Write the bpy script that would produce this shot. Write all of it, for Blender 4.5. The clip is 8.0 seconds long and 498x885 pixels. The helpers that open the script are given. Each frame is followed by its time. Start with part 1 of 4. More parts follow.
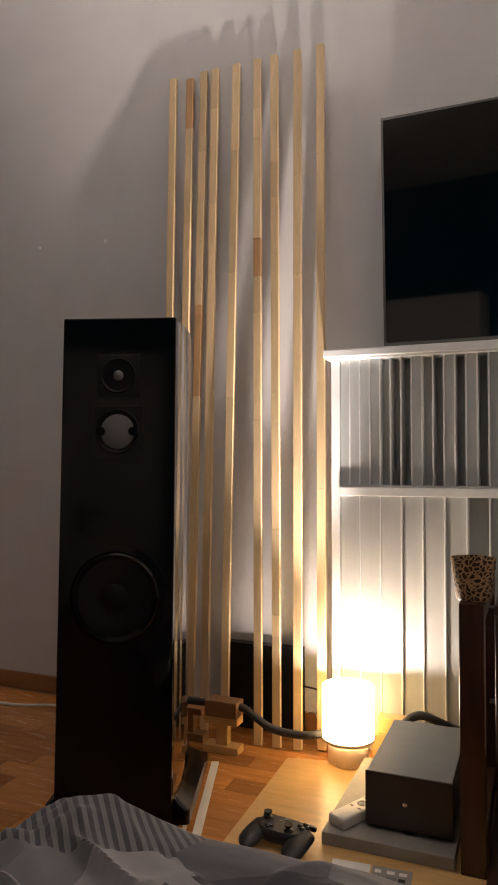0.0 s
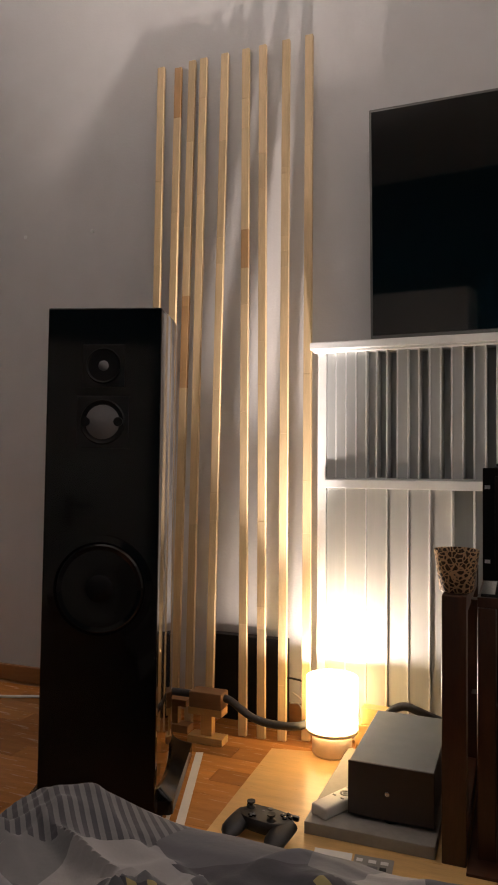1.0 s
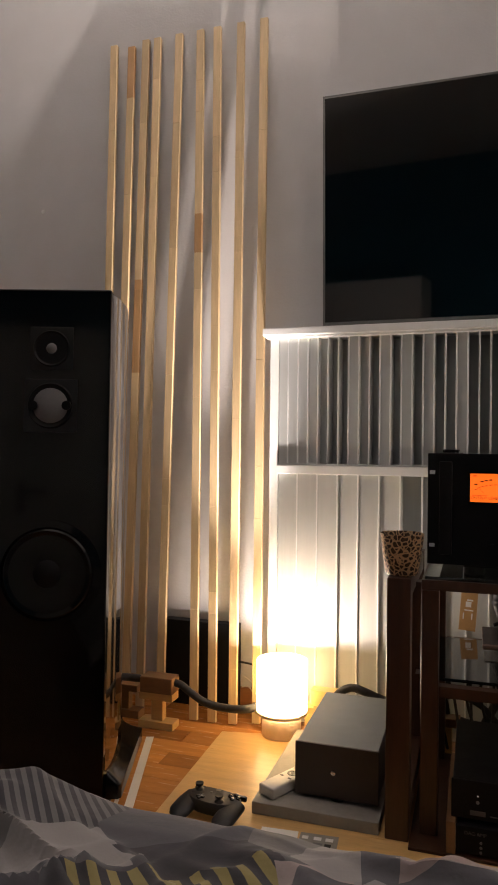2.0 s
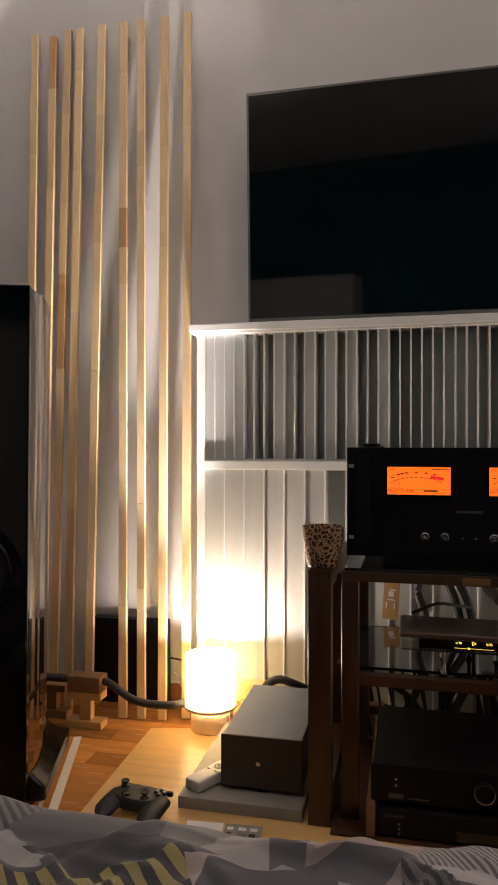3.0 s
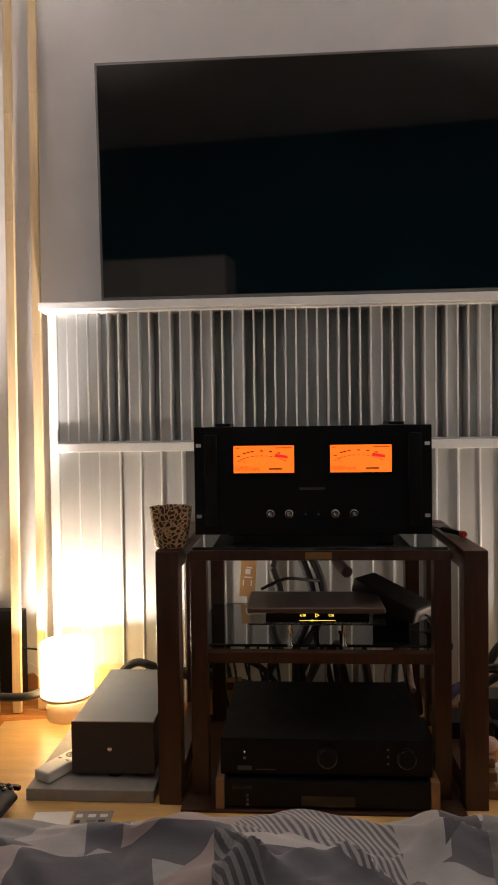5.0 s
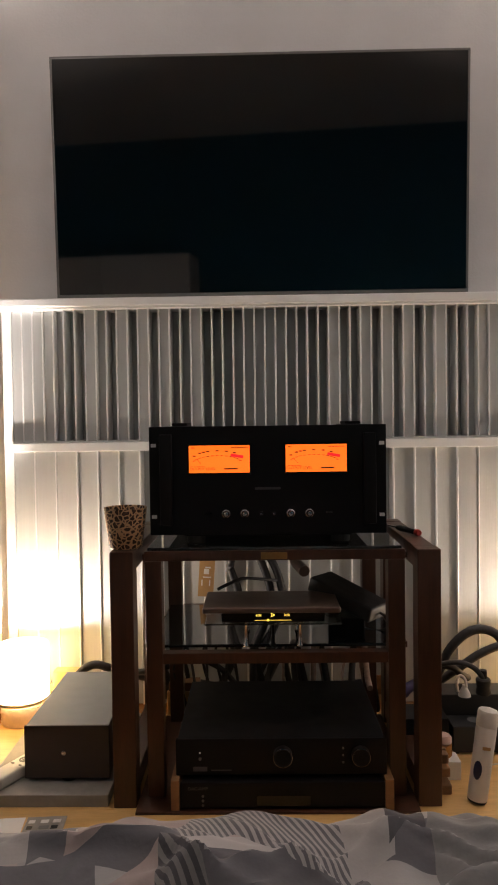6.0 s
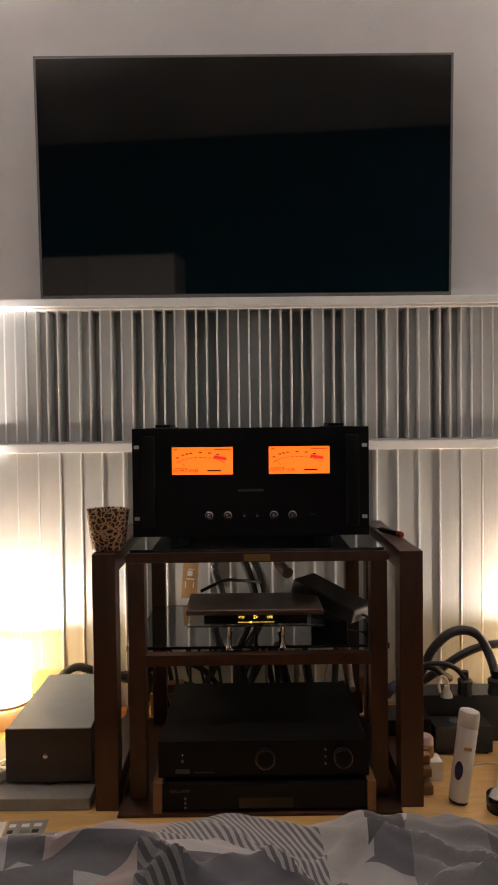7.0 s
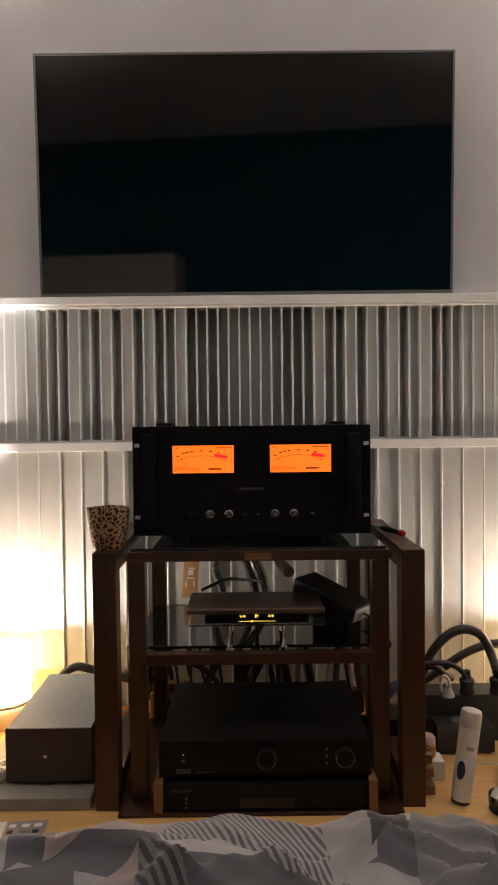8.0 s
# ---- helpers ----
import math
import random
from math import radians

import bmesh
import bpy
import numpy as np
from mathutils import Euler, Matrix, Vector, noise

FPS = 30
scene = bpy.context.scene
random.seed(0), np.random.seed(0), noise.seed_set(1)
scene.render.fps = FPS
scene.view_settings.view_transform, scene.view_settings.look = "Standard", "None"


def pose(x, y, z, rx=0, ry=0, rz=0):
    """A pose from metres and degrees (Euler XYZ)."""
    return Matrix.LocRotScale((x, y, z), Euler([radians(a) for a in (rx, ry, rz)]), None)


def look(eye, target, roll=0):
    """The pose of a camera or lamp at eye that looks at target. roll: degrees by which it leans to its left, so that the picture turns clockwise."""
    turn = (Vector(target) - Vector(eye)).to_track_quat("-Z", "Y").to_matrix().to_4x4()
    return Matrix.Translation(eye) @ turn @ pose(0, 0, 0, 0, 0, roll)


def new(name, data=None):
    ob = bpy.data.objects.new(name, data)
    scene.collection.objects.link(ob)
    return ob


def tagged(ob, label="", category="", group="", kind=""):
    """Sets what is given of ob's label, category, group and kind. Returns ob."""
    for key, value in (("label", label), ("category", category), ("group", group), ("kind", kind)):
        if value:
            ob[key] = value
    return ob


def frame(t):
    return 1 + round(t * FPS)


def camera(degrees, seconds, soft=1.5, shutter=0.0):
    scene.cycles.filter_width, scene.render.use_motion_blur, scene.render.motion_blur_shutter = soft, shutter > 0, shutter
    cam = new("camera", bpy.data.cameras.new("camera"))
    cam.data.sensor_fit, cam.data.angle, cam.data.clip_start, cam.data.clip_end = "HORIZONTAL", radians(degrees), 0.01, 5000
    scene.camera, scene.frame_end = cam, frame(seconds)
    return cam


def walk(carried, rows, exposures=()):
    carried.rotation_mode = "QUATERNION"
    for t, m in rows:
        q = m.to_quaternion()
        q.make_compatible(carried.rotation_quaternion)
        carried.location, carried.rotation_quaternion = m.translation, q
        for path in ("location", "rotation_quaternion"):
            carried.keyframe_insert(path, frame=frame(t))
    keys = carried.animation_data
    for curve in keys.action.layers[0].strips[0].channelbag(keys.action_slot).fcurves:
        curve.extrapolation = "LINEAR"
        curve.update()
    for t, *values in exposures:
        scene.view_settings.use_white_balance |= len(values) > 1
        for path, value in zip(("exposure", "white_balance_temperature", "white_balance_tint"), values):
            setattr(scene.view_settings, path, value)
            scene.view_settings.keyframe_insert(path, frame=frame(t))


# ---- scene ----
cam = camera(39.22, 8.0, soft=1.9)
EXPOSURE = 0.5
# seconds, x, y, z, yaw, pitch, roll
ROWS = [
    (0.0, 0.0052, 0.0016, 0.7933, 22.223, 1.724, -0.006),
    (0.5, 0.0070, 0.0028, 0.7908, 22.111, 1.664, -0.064),
    (1.0, 0.0109, 0.0055, 0.7883, 21.280, 1.210, -0.331),
    (2.5, 0.0449, 0.0114, 0.7805, 15.584, -0.042, -0.391),
    (3.0, 0.0662, 0.0127, 0.7828, 12.981, -0.105, -0.013),
    (3.5, 0.0892, 0.0207, 0.7803, 10.301, -0.341, 0.266),
    (4.0, 0.1076, 0.0262, 0.7797, 7.511, -0.823, 0.415),
    (4.5, 0.1245, 0.0295, 0.7769, 5.417, -1.232, 0.578),
    (5.0, 0.1424, 0.0332, 0.7765, 3.551, -1.555, 0.767),
    (6.5, 0.1691, 0.0402, 0.7797, 0.032, -1.721, 0.662),
    (7.0, 0.1707, 0.0387, 0.7802, -0.318, -1.640, 0.619),
    (7.5, 0.1725, 0.0392, 0.7796, -0.351, -1.648, 0.647),
    (8.0, 0.1689, 0.0456, 0.7769, -0.306, -1.658, 0.638),
]
walk(cam, [(t, pose(x, y, z, 90 + pitch, roll, yaw)) for t, x, y, z, yaw, pitch, roll in ROWS],
     exposures=[(0.0, EXPOSURE - 0.20), (2.5, EXPOSURE - 0.14), (5.0, EXPOSURE + 0.08), (8.0, EXPOSURE + 0.18)])

# ---- light ----
world = bpy.data.worlds.new("world")
scene.world = world
world.use_nodes = True
world.node_tree.nodes["Background"].inputs[0].default_value = (0.004, 0.006, 0.009, 1)
world.node_tree.nodes["Background"].inputs[1].default_value = 0.3
SHADE_GLOW, BEAM_WATTS, FLOOD_WATTS = 9.5, 430.0, 6.5
BEAM_SPREAD, LAMP_COLOR = 68.0, (1.0, 0.84, 0.755)

FLOOR_Z, CEIL_Z = 0.0, 2.75
WALL_Y, BACK_Y, LEFT_X, RIGHT_X = 2.02, -2.55, -3.2, 3.2
SKEW = 0.128  # the back wall is not quite parallel to the front one


# ---- materials ----
def material(name, color, rough=0.5, metal=0.0, spec=0.5, vary=0.0, scale=8.0, stretch=(1, 1, 1), bump=0.0, bump_scale=60.0,
             island=0.0, coat=0.0, emit=None, strength=0.0, transmission=0.0, stain=0.0):
    m = bpy.data.materials.new(name)
    m.use_nodes = True
    nt = m.node_tree
    bs = nt.nodes["Principled BSDF"]
    bs.inputs["Base Color"].default_value = (*color, 1)
    bs.inputs["Roughness"].default_value = rough
    bs.inputs["Metallic"].default_value = metal
    bs.inputs["Specular IOR Level"].default_value = spec
    bs.inputs["Coat Weight"].default_value = coat
    bs.inputs["Coat Roughness"].default_value = 0.04
    bs.inputs["Transmission Weight"].default_value = transmission
    if emit:
        bs.inputs["Emission Color"].default_value = (*emit, 1)
        bs.inputs["Emission Strength"].default_value = strength
    co = nt.nodes.new("ShaderNodeTexCoord")
    mp = nt.nodes.new("ShaderNodeMapping")
    mp.inputs["Scale"].default_value = stretch
    nt.links.new(co.outputs["Object"], mp.inputs[0])
    if vary or island:
        def mix(kind, fac, a, b):
            n = nt.nodes.new("ShaderNodeMix")
            n.data_type, n.blend_type = "RGBA", kind
            n.inputs[0].default_value = fac
            nt.links.new(a, n.inputs[6])
            nt.links.new(b, n.inputs[7])
            return n.outputs[2]
        rgb = nt.nodes.new("ShaderNodeRGB")
        rgb.outputs[0].default_value = (*color, 1)
        out = rgb.outputs[0]
        if vary:
            for s, w in ((scale, 1.0), (scale * 6, 0.6)):
                no = nt.nodes.new("ShaderNodeTexNoise")
                no.inputs["Scale"].default_value = s
                no.inputs["Detail"].default_value = 5
                nt.links.new(mp.outputs[0], no.inputs["Vector"])
                rp = nt.nodes.new("ShaderNodeMapRange")
                rp.inputs[1].default_value, rp.inputs[2].default_value = 0.3, 0.7
                rp.inputs[3].default_value, rp.inputs[4].default_value = 1 - vary * w, 1 + vary * w * 0.6
                nt.links.new(no.outputs["Fac"], rp.inputs[0])
                out = mix("MULTIPLY", 1.0, out, rp.outputs[0])
        if island:
            inf = nt.nodes.new("ShaderNodeObjectInfo")
            rp = nt.nodes.new("ShaderNodeMapRange")
            rp.inputs[3].default_value, rp.inputs[4].default_value = 1 - island, 1 + island
            nt.links.new(inf.outputs["Random"], rp.inputs[0])
            out = mix("MULTIPLY", 1.0, out, rp.outputs[0])
        nt.links.new(out, bs.inputs["Base Color"])
        rr = nt.nodes.new("ShaderNodeTexNoise")
        rr.inputs["Scale"].default_value = scale * 2.3
        nt.links.new(mp.outputs[0], rr.inputs["Vector"])
        r2 = nt.nodes.new("ShaderNodeMapRange")
        r2.inputs[3].default_value, r2.inputs[4].default_value = max(0.02, rough * 0.8), min(1, rough * 1.2)
        nt.links.new(rr.outputs["Fac"], r2.inputs[0])
        nt.links.new(r2.outputs[0], bs.inputs["Roughness"])
    if bump:
        no = nt.nodes.new("ShaderNodeTexNoise")
        no.inputs["Scale"].default_value = bump_scale
        no.inputs["Detail"].default_value = 4
        nt.links.new(mp.outputs[0], no.inputs["Vector"])
        bp = nt.nodes.new("ShaderNodeBump")
        bp.inputs["Strength"].default_value = bump
        bp.inputs["Distance"].default_value = 0.002
        nt.links.new(no.outputs["Fac"], bp.inputs["Height"])
        nt.links.new(bp.outputs[0], bs.inputs["Normal"])
    return m


WALL = material("wall_paint", (0.62, 0.62, 0.63), 0.75, vary=0.05, scale=1.5, bump=0.25, bump_scale=140)
CEILING = material("ceiling_paint", (0.84, 0.84, 0.84), 0.9, vary=0.03, scale=1.0)
SIDE = material("side_wall_paint", (0.76, 0.76, 0.77), 0.8, vary=0.05, scale=1.5)
TEAL = material("dark_wall_paint", (0.01, 0.115, 0.185), 0.85, vary=0.1, scale=2)
WHITE = material("white_lacquer", (0.80, 0.82, 0.82), 0.42, vary=0.04, scale=5, bump=0.08, bump_scale=90)
# white board in truth; the wells' shade is put into this grey
WELL = material("darkened_panel_board", (0.44, 0.465, 0.465), 0.45, vary=0.05, scale=6, stretch=(6, 6, 0.4), bump=0.1, bump_scale=40)
PARQUET = material("parquet_wood", (0.50, 0.215, 0.058), 0.26, vary=0.16, scale=5, stretch=(1, 10, 1), bump=0.15, bump_scale=25, island=0.34)
SUBFLOOR = material("subfloor_wood", (0.33, 0.15, 0.05), 0.38, vary=0.2, scale=4, stretch=(1, 10, 1))
PINE = material("pine_wood", (0.64, 0.40, 0.155), 0.30, vary=0.12, scale=6, stretch=(1, 9, 9), bump=0.12, bump_scale=20)
SLAT = material("spruce_slat", (0.62, 0.46, 0.26), 0.5, vary=0.13, scale=7, stretch=(9, 9, 0.7), bump=0.15, bump_scale=25, island=0.17)
SLAT_DARK = material("brown_heartwood", (0.46, 0.27, 0.12), 0.5, vary=0.15, scale=7, stretch=(9, 9, 0.7), bump=0.15, bump_scale=25, island=0.12)
OAK = material("block_wood", (0.24, 0.125, 0.055), 0.45, vary=0.15, scale=9, stretch=(1, 8, 8), bump=0.1, bump_scale=25)
WALNUT = material("dark_walnut", (0.062, 0.025, 0.013), 0.36, vary=0.25, scale=7, stretch=(8, 8, 0.8), bump=0.12, bump_scale=30)
SKIRT = material("baseboard_wood", (0.30, 0.14, 0.05), 0.4, vary=0.15, scale=6, stretch=(0.6, 8, 8))
GLOSS = material("black_gloss", (0.006, 0.006, 0.007), 0.06, coat=0.6, vary=0.1, scale=3)
PLINTH = material("plinth_lacquer", (0.005, 0.005, 0.006), 0.14, spec=0.22, vary=0.1, scale=5)
OUTLET = material("outlet_case", (0.024, 0.025, 0.026), 0.5, vary=0.1, scale=12)
MATTE = material("black_satin", (0.006, 0.006, 0.007), 0.48, spec=0.2, vary=0.12, scale=9, bump=0.06, bump_scale=300)
PANEL = material("speaker_front", (0.0035, 0.0035, 0.004), 0.07, spec=0.3, vary=0.1, scale=6)
DULL = material("dull_black_plastic", (0.007, 0.007, 0.008), 0.85, spec=0.08, vary=0.1, scale=12)
DRIVER = material("driver_plate", (0.009, 0.009, 0.010), 0.4, spec=0.5, vary=0.1, scale=20)
RUBBER = material("black_rubber", (0.014, 0.014, 0.014), 0.6, vary=0.1, scale=20)
SCREEN = material("tv_glass", (0.0015, 0.002, 0.0025), 0.035, spec=0.8)
BEZEL = material("grey_bezel", (0.14, 0.14, 0.14), 0.4, metal=0.2)
CABLE = material("cable_braid", (0.035, 0.035, 0.037), 0.55, vary=0.3, scale=120, bump=0.4, bump_scale=500)
STEEL = material("steel_cover", (0.19, 0.205, 0.21), 0.55, metal=0.15, spec=0.3, vary=0.06, scale=6, bump=0.05, bump_scale=400)
ALU = material("dark_front_plate", (0.056, 0.043, 0.038), 0.45, metal=0.2, vary=0.08, scale=8)
STONE = material("grey_slab", (0.29, 0.275, 0.25), 0.55, vary=0.12, scale=14, bump=0.1, bump_scale=120)
PLASTIC = material("pale_plastic", (0.62, 0.60, 0.56), 0.4, vary=0.05, scale=20)
GREY_BTN = material("grey_button", (0.16, 0.16, 0.16), 0.5)
TAPE = material("white_tape", (0.72, 0.68, 0.62), 0.7, vary=0.05, scale=20, bump=0.1)
GLASS_DARK = material("smoked_glass", (0.035, 0.042, 0.045), 0.03, spec=0.7, coat=0.6, transmission=0.45)
DISPLAY = material("display_window", (0.006, 0.006, 0.007), 0.12, spec=0.5)
CHROME = material("chrome", (0.7, 0.7, 0.72), 0.16, metal=1.0)
KNOB = material("dull_nickel", (0.42, 0.42, 0.43), 0.12, metal=1.0)
BROWN_TOP = material("brown_metal", (0.10, 0.065, 0.05), 0.35, metal=0.3, vary=0.08, scale=12)
CLEAR = material("clear_acrylic", (0.75, 0.8, 0.8), 0.05, transmission=0.95)
CARD = material("white_card", (0.75, 0.74, 0.72), 0.6, vary=0.03, scale=20)
KRAFT = material("kraft_card", (0.42, 0.25, 0.10), 0.7, vary=0.08, scale=20)
BLUE = material("blue_label", (0.010, 0.016, 0.06), 0.4)
BOTTLE = material("bottle_plastic", (0.70, 0.69, 0.68), 0.35, vary=0.03, scale=12)
AMBER = material("amber_jar", (0.45, 0.20, 0.05), 0.25, vary=0.1, scale=20)
PINK = material("jar_lid", (0.60, 0.42, 0.36), 0.45)
PAD = material("controller_plastic", (0.020, 0.021, 0.023), 0.45, vary=0.1, scale=40, bump=0.1, bump_scale=600)
PURPLE = material("purple_sleeve", (0.03, 0.025, 0.08), 0.6)
WHITE_WIRE = material("white_wire", (0.62, 0.60, 0.57), 0.45)
COPPER = material("clear_cable", (0.30, 0.22, 0.18), 0.3, vary=0.3, scale=90)
BRASS = material("brass_plate", (0.36, 0.22, 0.08), 0.4, metal=0.8, vary=0.1, scale=30)
CONE = material("grey_cone", (0.16, 0.16, 0.165), 0.55, vary=0.08, scale=30)
RED = material("red_plastic", (0.45, 0.03, 0.02), 0.35)
SHADE = material("lamp_shade", (0.9, 0.85, 0.75), 0.8, emit=(1.0, 0.64, 0.28), strength=SHADE_GLOW)
LAMP_TRIM = material("lamp_trim", (0.75, 0.6, 0.4), 0.5, vary=0.05)
LAMP_BASE = material("lamp_base", (0.80, 0.70, 0.64), 0.5, vary=0.08, scale=15)
METER = material("meter_face", (0.9, 0.3, 0.05), 0.6, emit=(1.0, 0.145, 0.010), strength=0.82)
METER_INK = material("meter_ink", (0.10, 0.02, 0.005), 0.7)
METER_RED = material("meter_red", (0.3, 0.005, 0.01), 0.6, emit=(1.0, 0.02, 0.03), strength=0.55)
OLED = material("display_text", (0.9, 0.7, 0.1), 0.6, emit=(1.0, 0.68, 0.10), strength=1.0)
WHITE_LED = material("indicator", (0.9, 0.9, 0.9), 0.5, emit=(1, 0.95, 0.9), strength=0.8)
PRINT = material("grey_print", (0.09, 0.09, 0.09), 0.6)


# ---- builders ----
def bm_box(x0, x1, y0, y1, z0, z1, bevel=0.0, seg=2, bm=None):
    own = bm is None
    bm = bm or bmesh.new()
    r = bmesh.ops.create_cube(bm, size=1)
    for v in r["verts"]:
        v.co = Vector((x0 + (v.co.x + 0.5) * (x1 - x0), y0 + (v.co.y + 0.5) * (y1 - y0), z0 + (v.co.z + 0.5) * (z1 - z0)))
    if bevel:
        edges = {e for v in r["verts"] for e in v.link_edges}
        bmesh.ops.bevel(bm, geom=list(edges), offset=bevel, segments=seg, affect="EDGES", profile=0.6)
    return bm


def bm_lathe(profile, steps=32, center=(0, 0, 0), axis="z", bm=None):
    """A solid of revolution from (radius, height) pairs."""
    bm = bm or bmesh.new()
    rings = []
    for r, h in profile:
        ring = []
        for i in range(steps):
            a = 2 * math.pi * i / steps
            p = (max(r, 1e-5) * math.cos(a), max(r, 1e-5) * math.sin(a), h)
            if axis == "y":
                p = (p[0], -p[2], p[1])
            elif axis == "x":
                p = (p[2], p[0], p[1])
            ring.append(bm.verts.new(Vector(p) + Vector(center)))
        rings.append(ring)
    for a, b in zip(rings, rings[1:]):
        for i in range(steps):
            bm.faces.new((a[i], a[(i + 1) % steps], b[(i + 1) % steps], b[i]))
    bmesh.ops.recalc_face_normals(bm, faces=bm.faces)
    return bm


def bm_tube(points, radius, sides=10, smooth=6):
    """A tube along a smooth curve through the points."""
    pts = [Vector(p) for p in points]
    path = []
    for i in range(len(pts) - 1):
        p0, p1, p2, p3 = pts[max(i - 1, 0)], pts[i], pts[i + 1], pts[min(i + 2, len(pts) - 1)]
        for k in range(smooth):
            t = k / smooth
            path.append(0.5 * (2 * p1 + (p2 - p0) * t + (2 * p0 - 5 * p1 + 4 * p2 - p3) * t * t + (3 * p1 - p0 - 3 * p2 + p3) * t ** 3))
    path.append(pts[-1])
    bm = bmesh.new()
    rings, up = [], Vector((0, 0, 1))
    for i, p in enumerate(path):
        d = (path[min(i + 1, len(path) - 1)] - path[max(i - 1, 0)]).normalized()
        side = d.cross(up)
        side = side.normalized() if side.length > 0.05 else d.cross(Vector((1, 0, 0))).normalized()
        top = side.cross(d)
        rings.append([bm.verts.new(p + radius * (math.cos(2 * math.pi * j / sides) * side + math.sin(2 * math.pi * j / sides) * top)) for j in range(sides)])
    for a, b in zip(rings, rings[1:]):
        for j in range(sides):
            bm.faces.new((a[j], a[(j + 1) % sides], b[(j + 1) % sides], b[j]))
    bm.faces.new(rings[0])
    bm.faces.new(rings[-1])
    bmesh.ops.recalc_face_normals(bm, faces=bm.faces)
    return bm


def bm_prism(outline, z0, z1, bm=None):
    """An upright prism on an outline of (x, y)."""
    bm = bm or bmesh.new()
    lo = [bm.verts.new((x, y, z0)) for x, y in outline]
    hi = [bm.verts.new((x, y, z1)) for x, y in outline]
    n = len(lo)
    for i in range(n):
        bm.faces.new((lo[i], lo[(i + 1) % n], hi[(i + 1) % n], hi[i]))
    bm.faces.new(hi)
    bm.faces.new(lo[::-1])
    bmesh.ops.recalc_face_normals(bm, faces=bm.faces)
    return bm


def part(name, bm, mat, parent=None, label="", smooth=False):
    me = bpy.data.meshes.new(name)
    bm.to_mesh(me)
    bm.free()
    me.materials.append(mat)
    if smooth:
        for p in me.polygons:
            p.use_smooth = True
        me.set_sharp_from_angle(angle=radians(40))
    ob = new(name, me)
    if parent:
        ob.parent = parent
    if label:
        ob["label"] = label
    return ob


def thing(name, label, category, at=(0, 0, 0), turn=0.0, group="", kind=""):
    ob = new(name)
    ob.matrix_basis = pose(*at, 0, 0, turn)
    return tagged(ob, label, category, group, kind)


def solid(name, bm, mat, label, category="", kind="", group="", smooth=False):
    return tagged(part(name, bm, mat, None, "", smooth), label, category, group, kind)


# ---- setting ----
def setting(name, bm, mat, label):
    return solid(name, bm, mat, label, kind="structure")


setting("wall_north", bm_box(LEFT_X - 0.12, RIGHT_X + 0.12, WALL_Y, WALL_Y + 0.12, 0, CEIL_Z), WALL, "plain pale grey painted plaster wall")
setting("wall_south", bm_prism(((LEFT_X, -2.06 + SKEW * LEFT_X), (RIGHT_X, -2.06 + SKEW * RIGHT_X), (RIGHT_X, BACK_Y - 0.05), (LEFT_X, BACK_Y - 0.05)), 0, CEIL_Z), TEAL, "dark teal painted wall behind the bed")
setting("wall_west", bm_box(LEFT_X - 0.12, LEFT_X, BACK_Y, WALL_Y, 0, CEIL_Z), SIDE, "plain dull grey painted side wall")
setting("wall_east", bm_box(RIGHT_X, RIGHT_X + 0.12, BACK_Y, WALL_Y, 0, CEIL_Z), SIDE, "plain dull grey painted side wall")
setting("ceiling", bm_box(LEFT_X - 0.12, RIGHT_X + 0.12, BACK_Y - 0.12, WALL_Y + 0.12, CEIL_Z, CEIL_Z + 0.1), CEILING, "plain white painted ceiling")
floor = setting("floor", bm_box(LEFT_X - 0.12, RIGHT_X + 0.12, BACK_Y - 0.12, WALL_Y + 0.12, -0.08, -0.003), SUBFLOOR, "warm orange-brown strip parquet floor")
setting("baseboard", bm_box(LEFT_X, RIGHT_X, WALL_Y - 0.016, WALL_Y - 0.001, 0, 0.055, 0.003), SKIRT, "low brown wooden baseboard along the wall")


# ---- bed ----
def ridge(x):
    """Height of the cover's far crest along the bed's foot."""
    z = 0.337 - 0.95 * (math.sqrt((x + 0.615) ** 2 + 0.0004) - (x + 0.615)) / 2
    for c, w, h in RIDGES:
        z += h * math.exp(-((x - c) / w) ** 2)
    return z


RIDGES = ((-0.535, 0.065, 0.016), (-0.386, 0.05, -0.004), (-0.185, 0.03, 0.005), (-0.021, 0.018, -0.007), (0.152, 0.035, 0.008), (0.235, 0.018, -0.005),
          (0.297, 0.022, 0.012), (0.352, 0.018, 0.006), (0.406, 0.018, 0.009), (0.313, 0.35, 0.009), (0.37, 0.09, 0.008), (-0.02, 0.10, 0.002))


FOLD_RNG = random.Random(21)
FOLDS = []
for k in range(115):
    ang = radians(FOLD_RNG.choice((12, 28, 40, -18, -35, 60, 160)) + FOLD_RNG.uniform(-10, 10))
    FOLDS.append((FOLD_RNG.uniform(-0.65, 0.95), FOLD_RNG.uniform(0.50, 0.80), ang, FOLD_RNG.uniform(0.006, 0.013), FOLD_RNG.uniform(0.007, 0.021), FOLD_RNG.uniform(0.04, 0.16)))


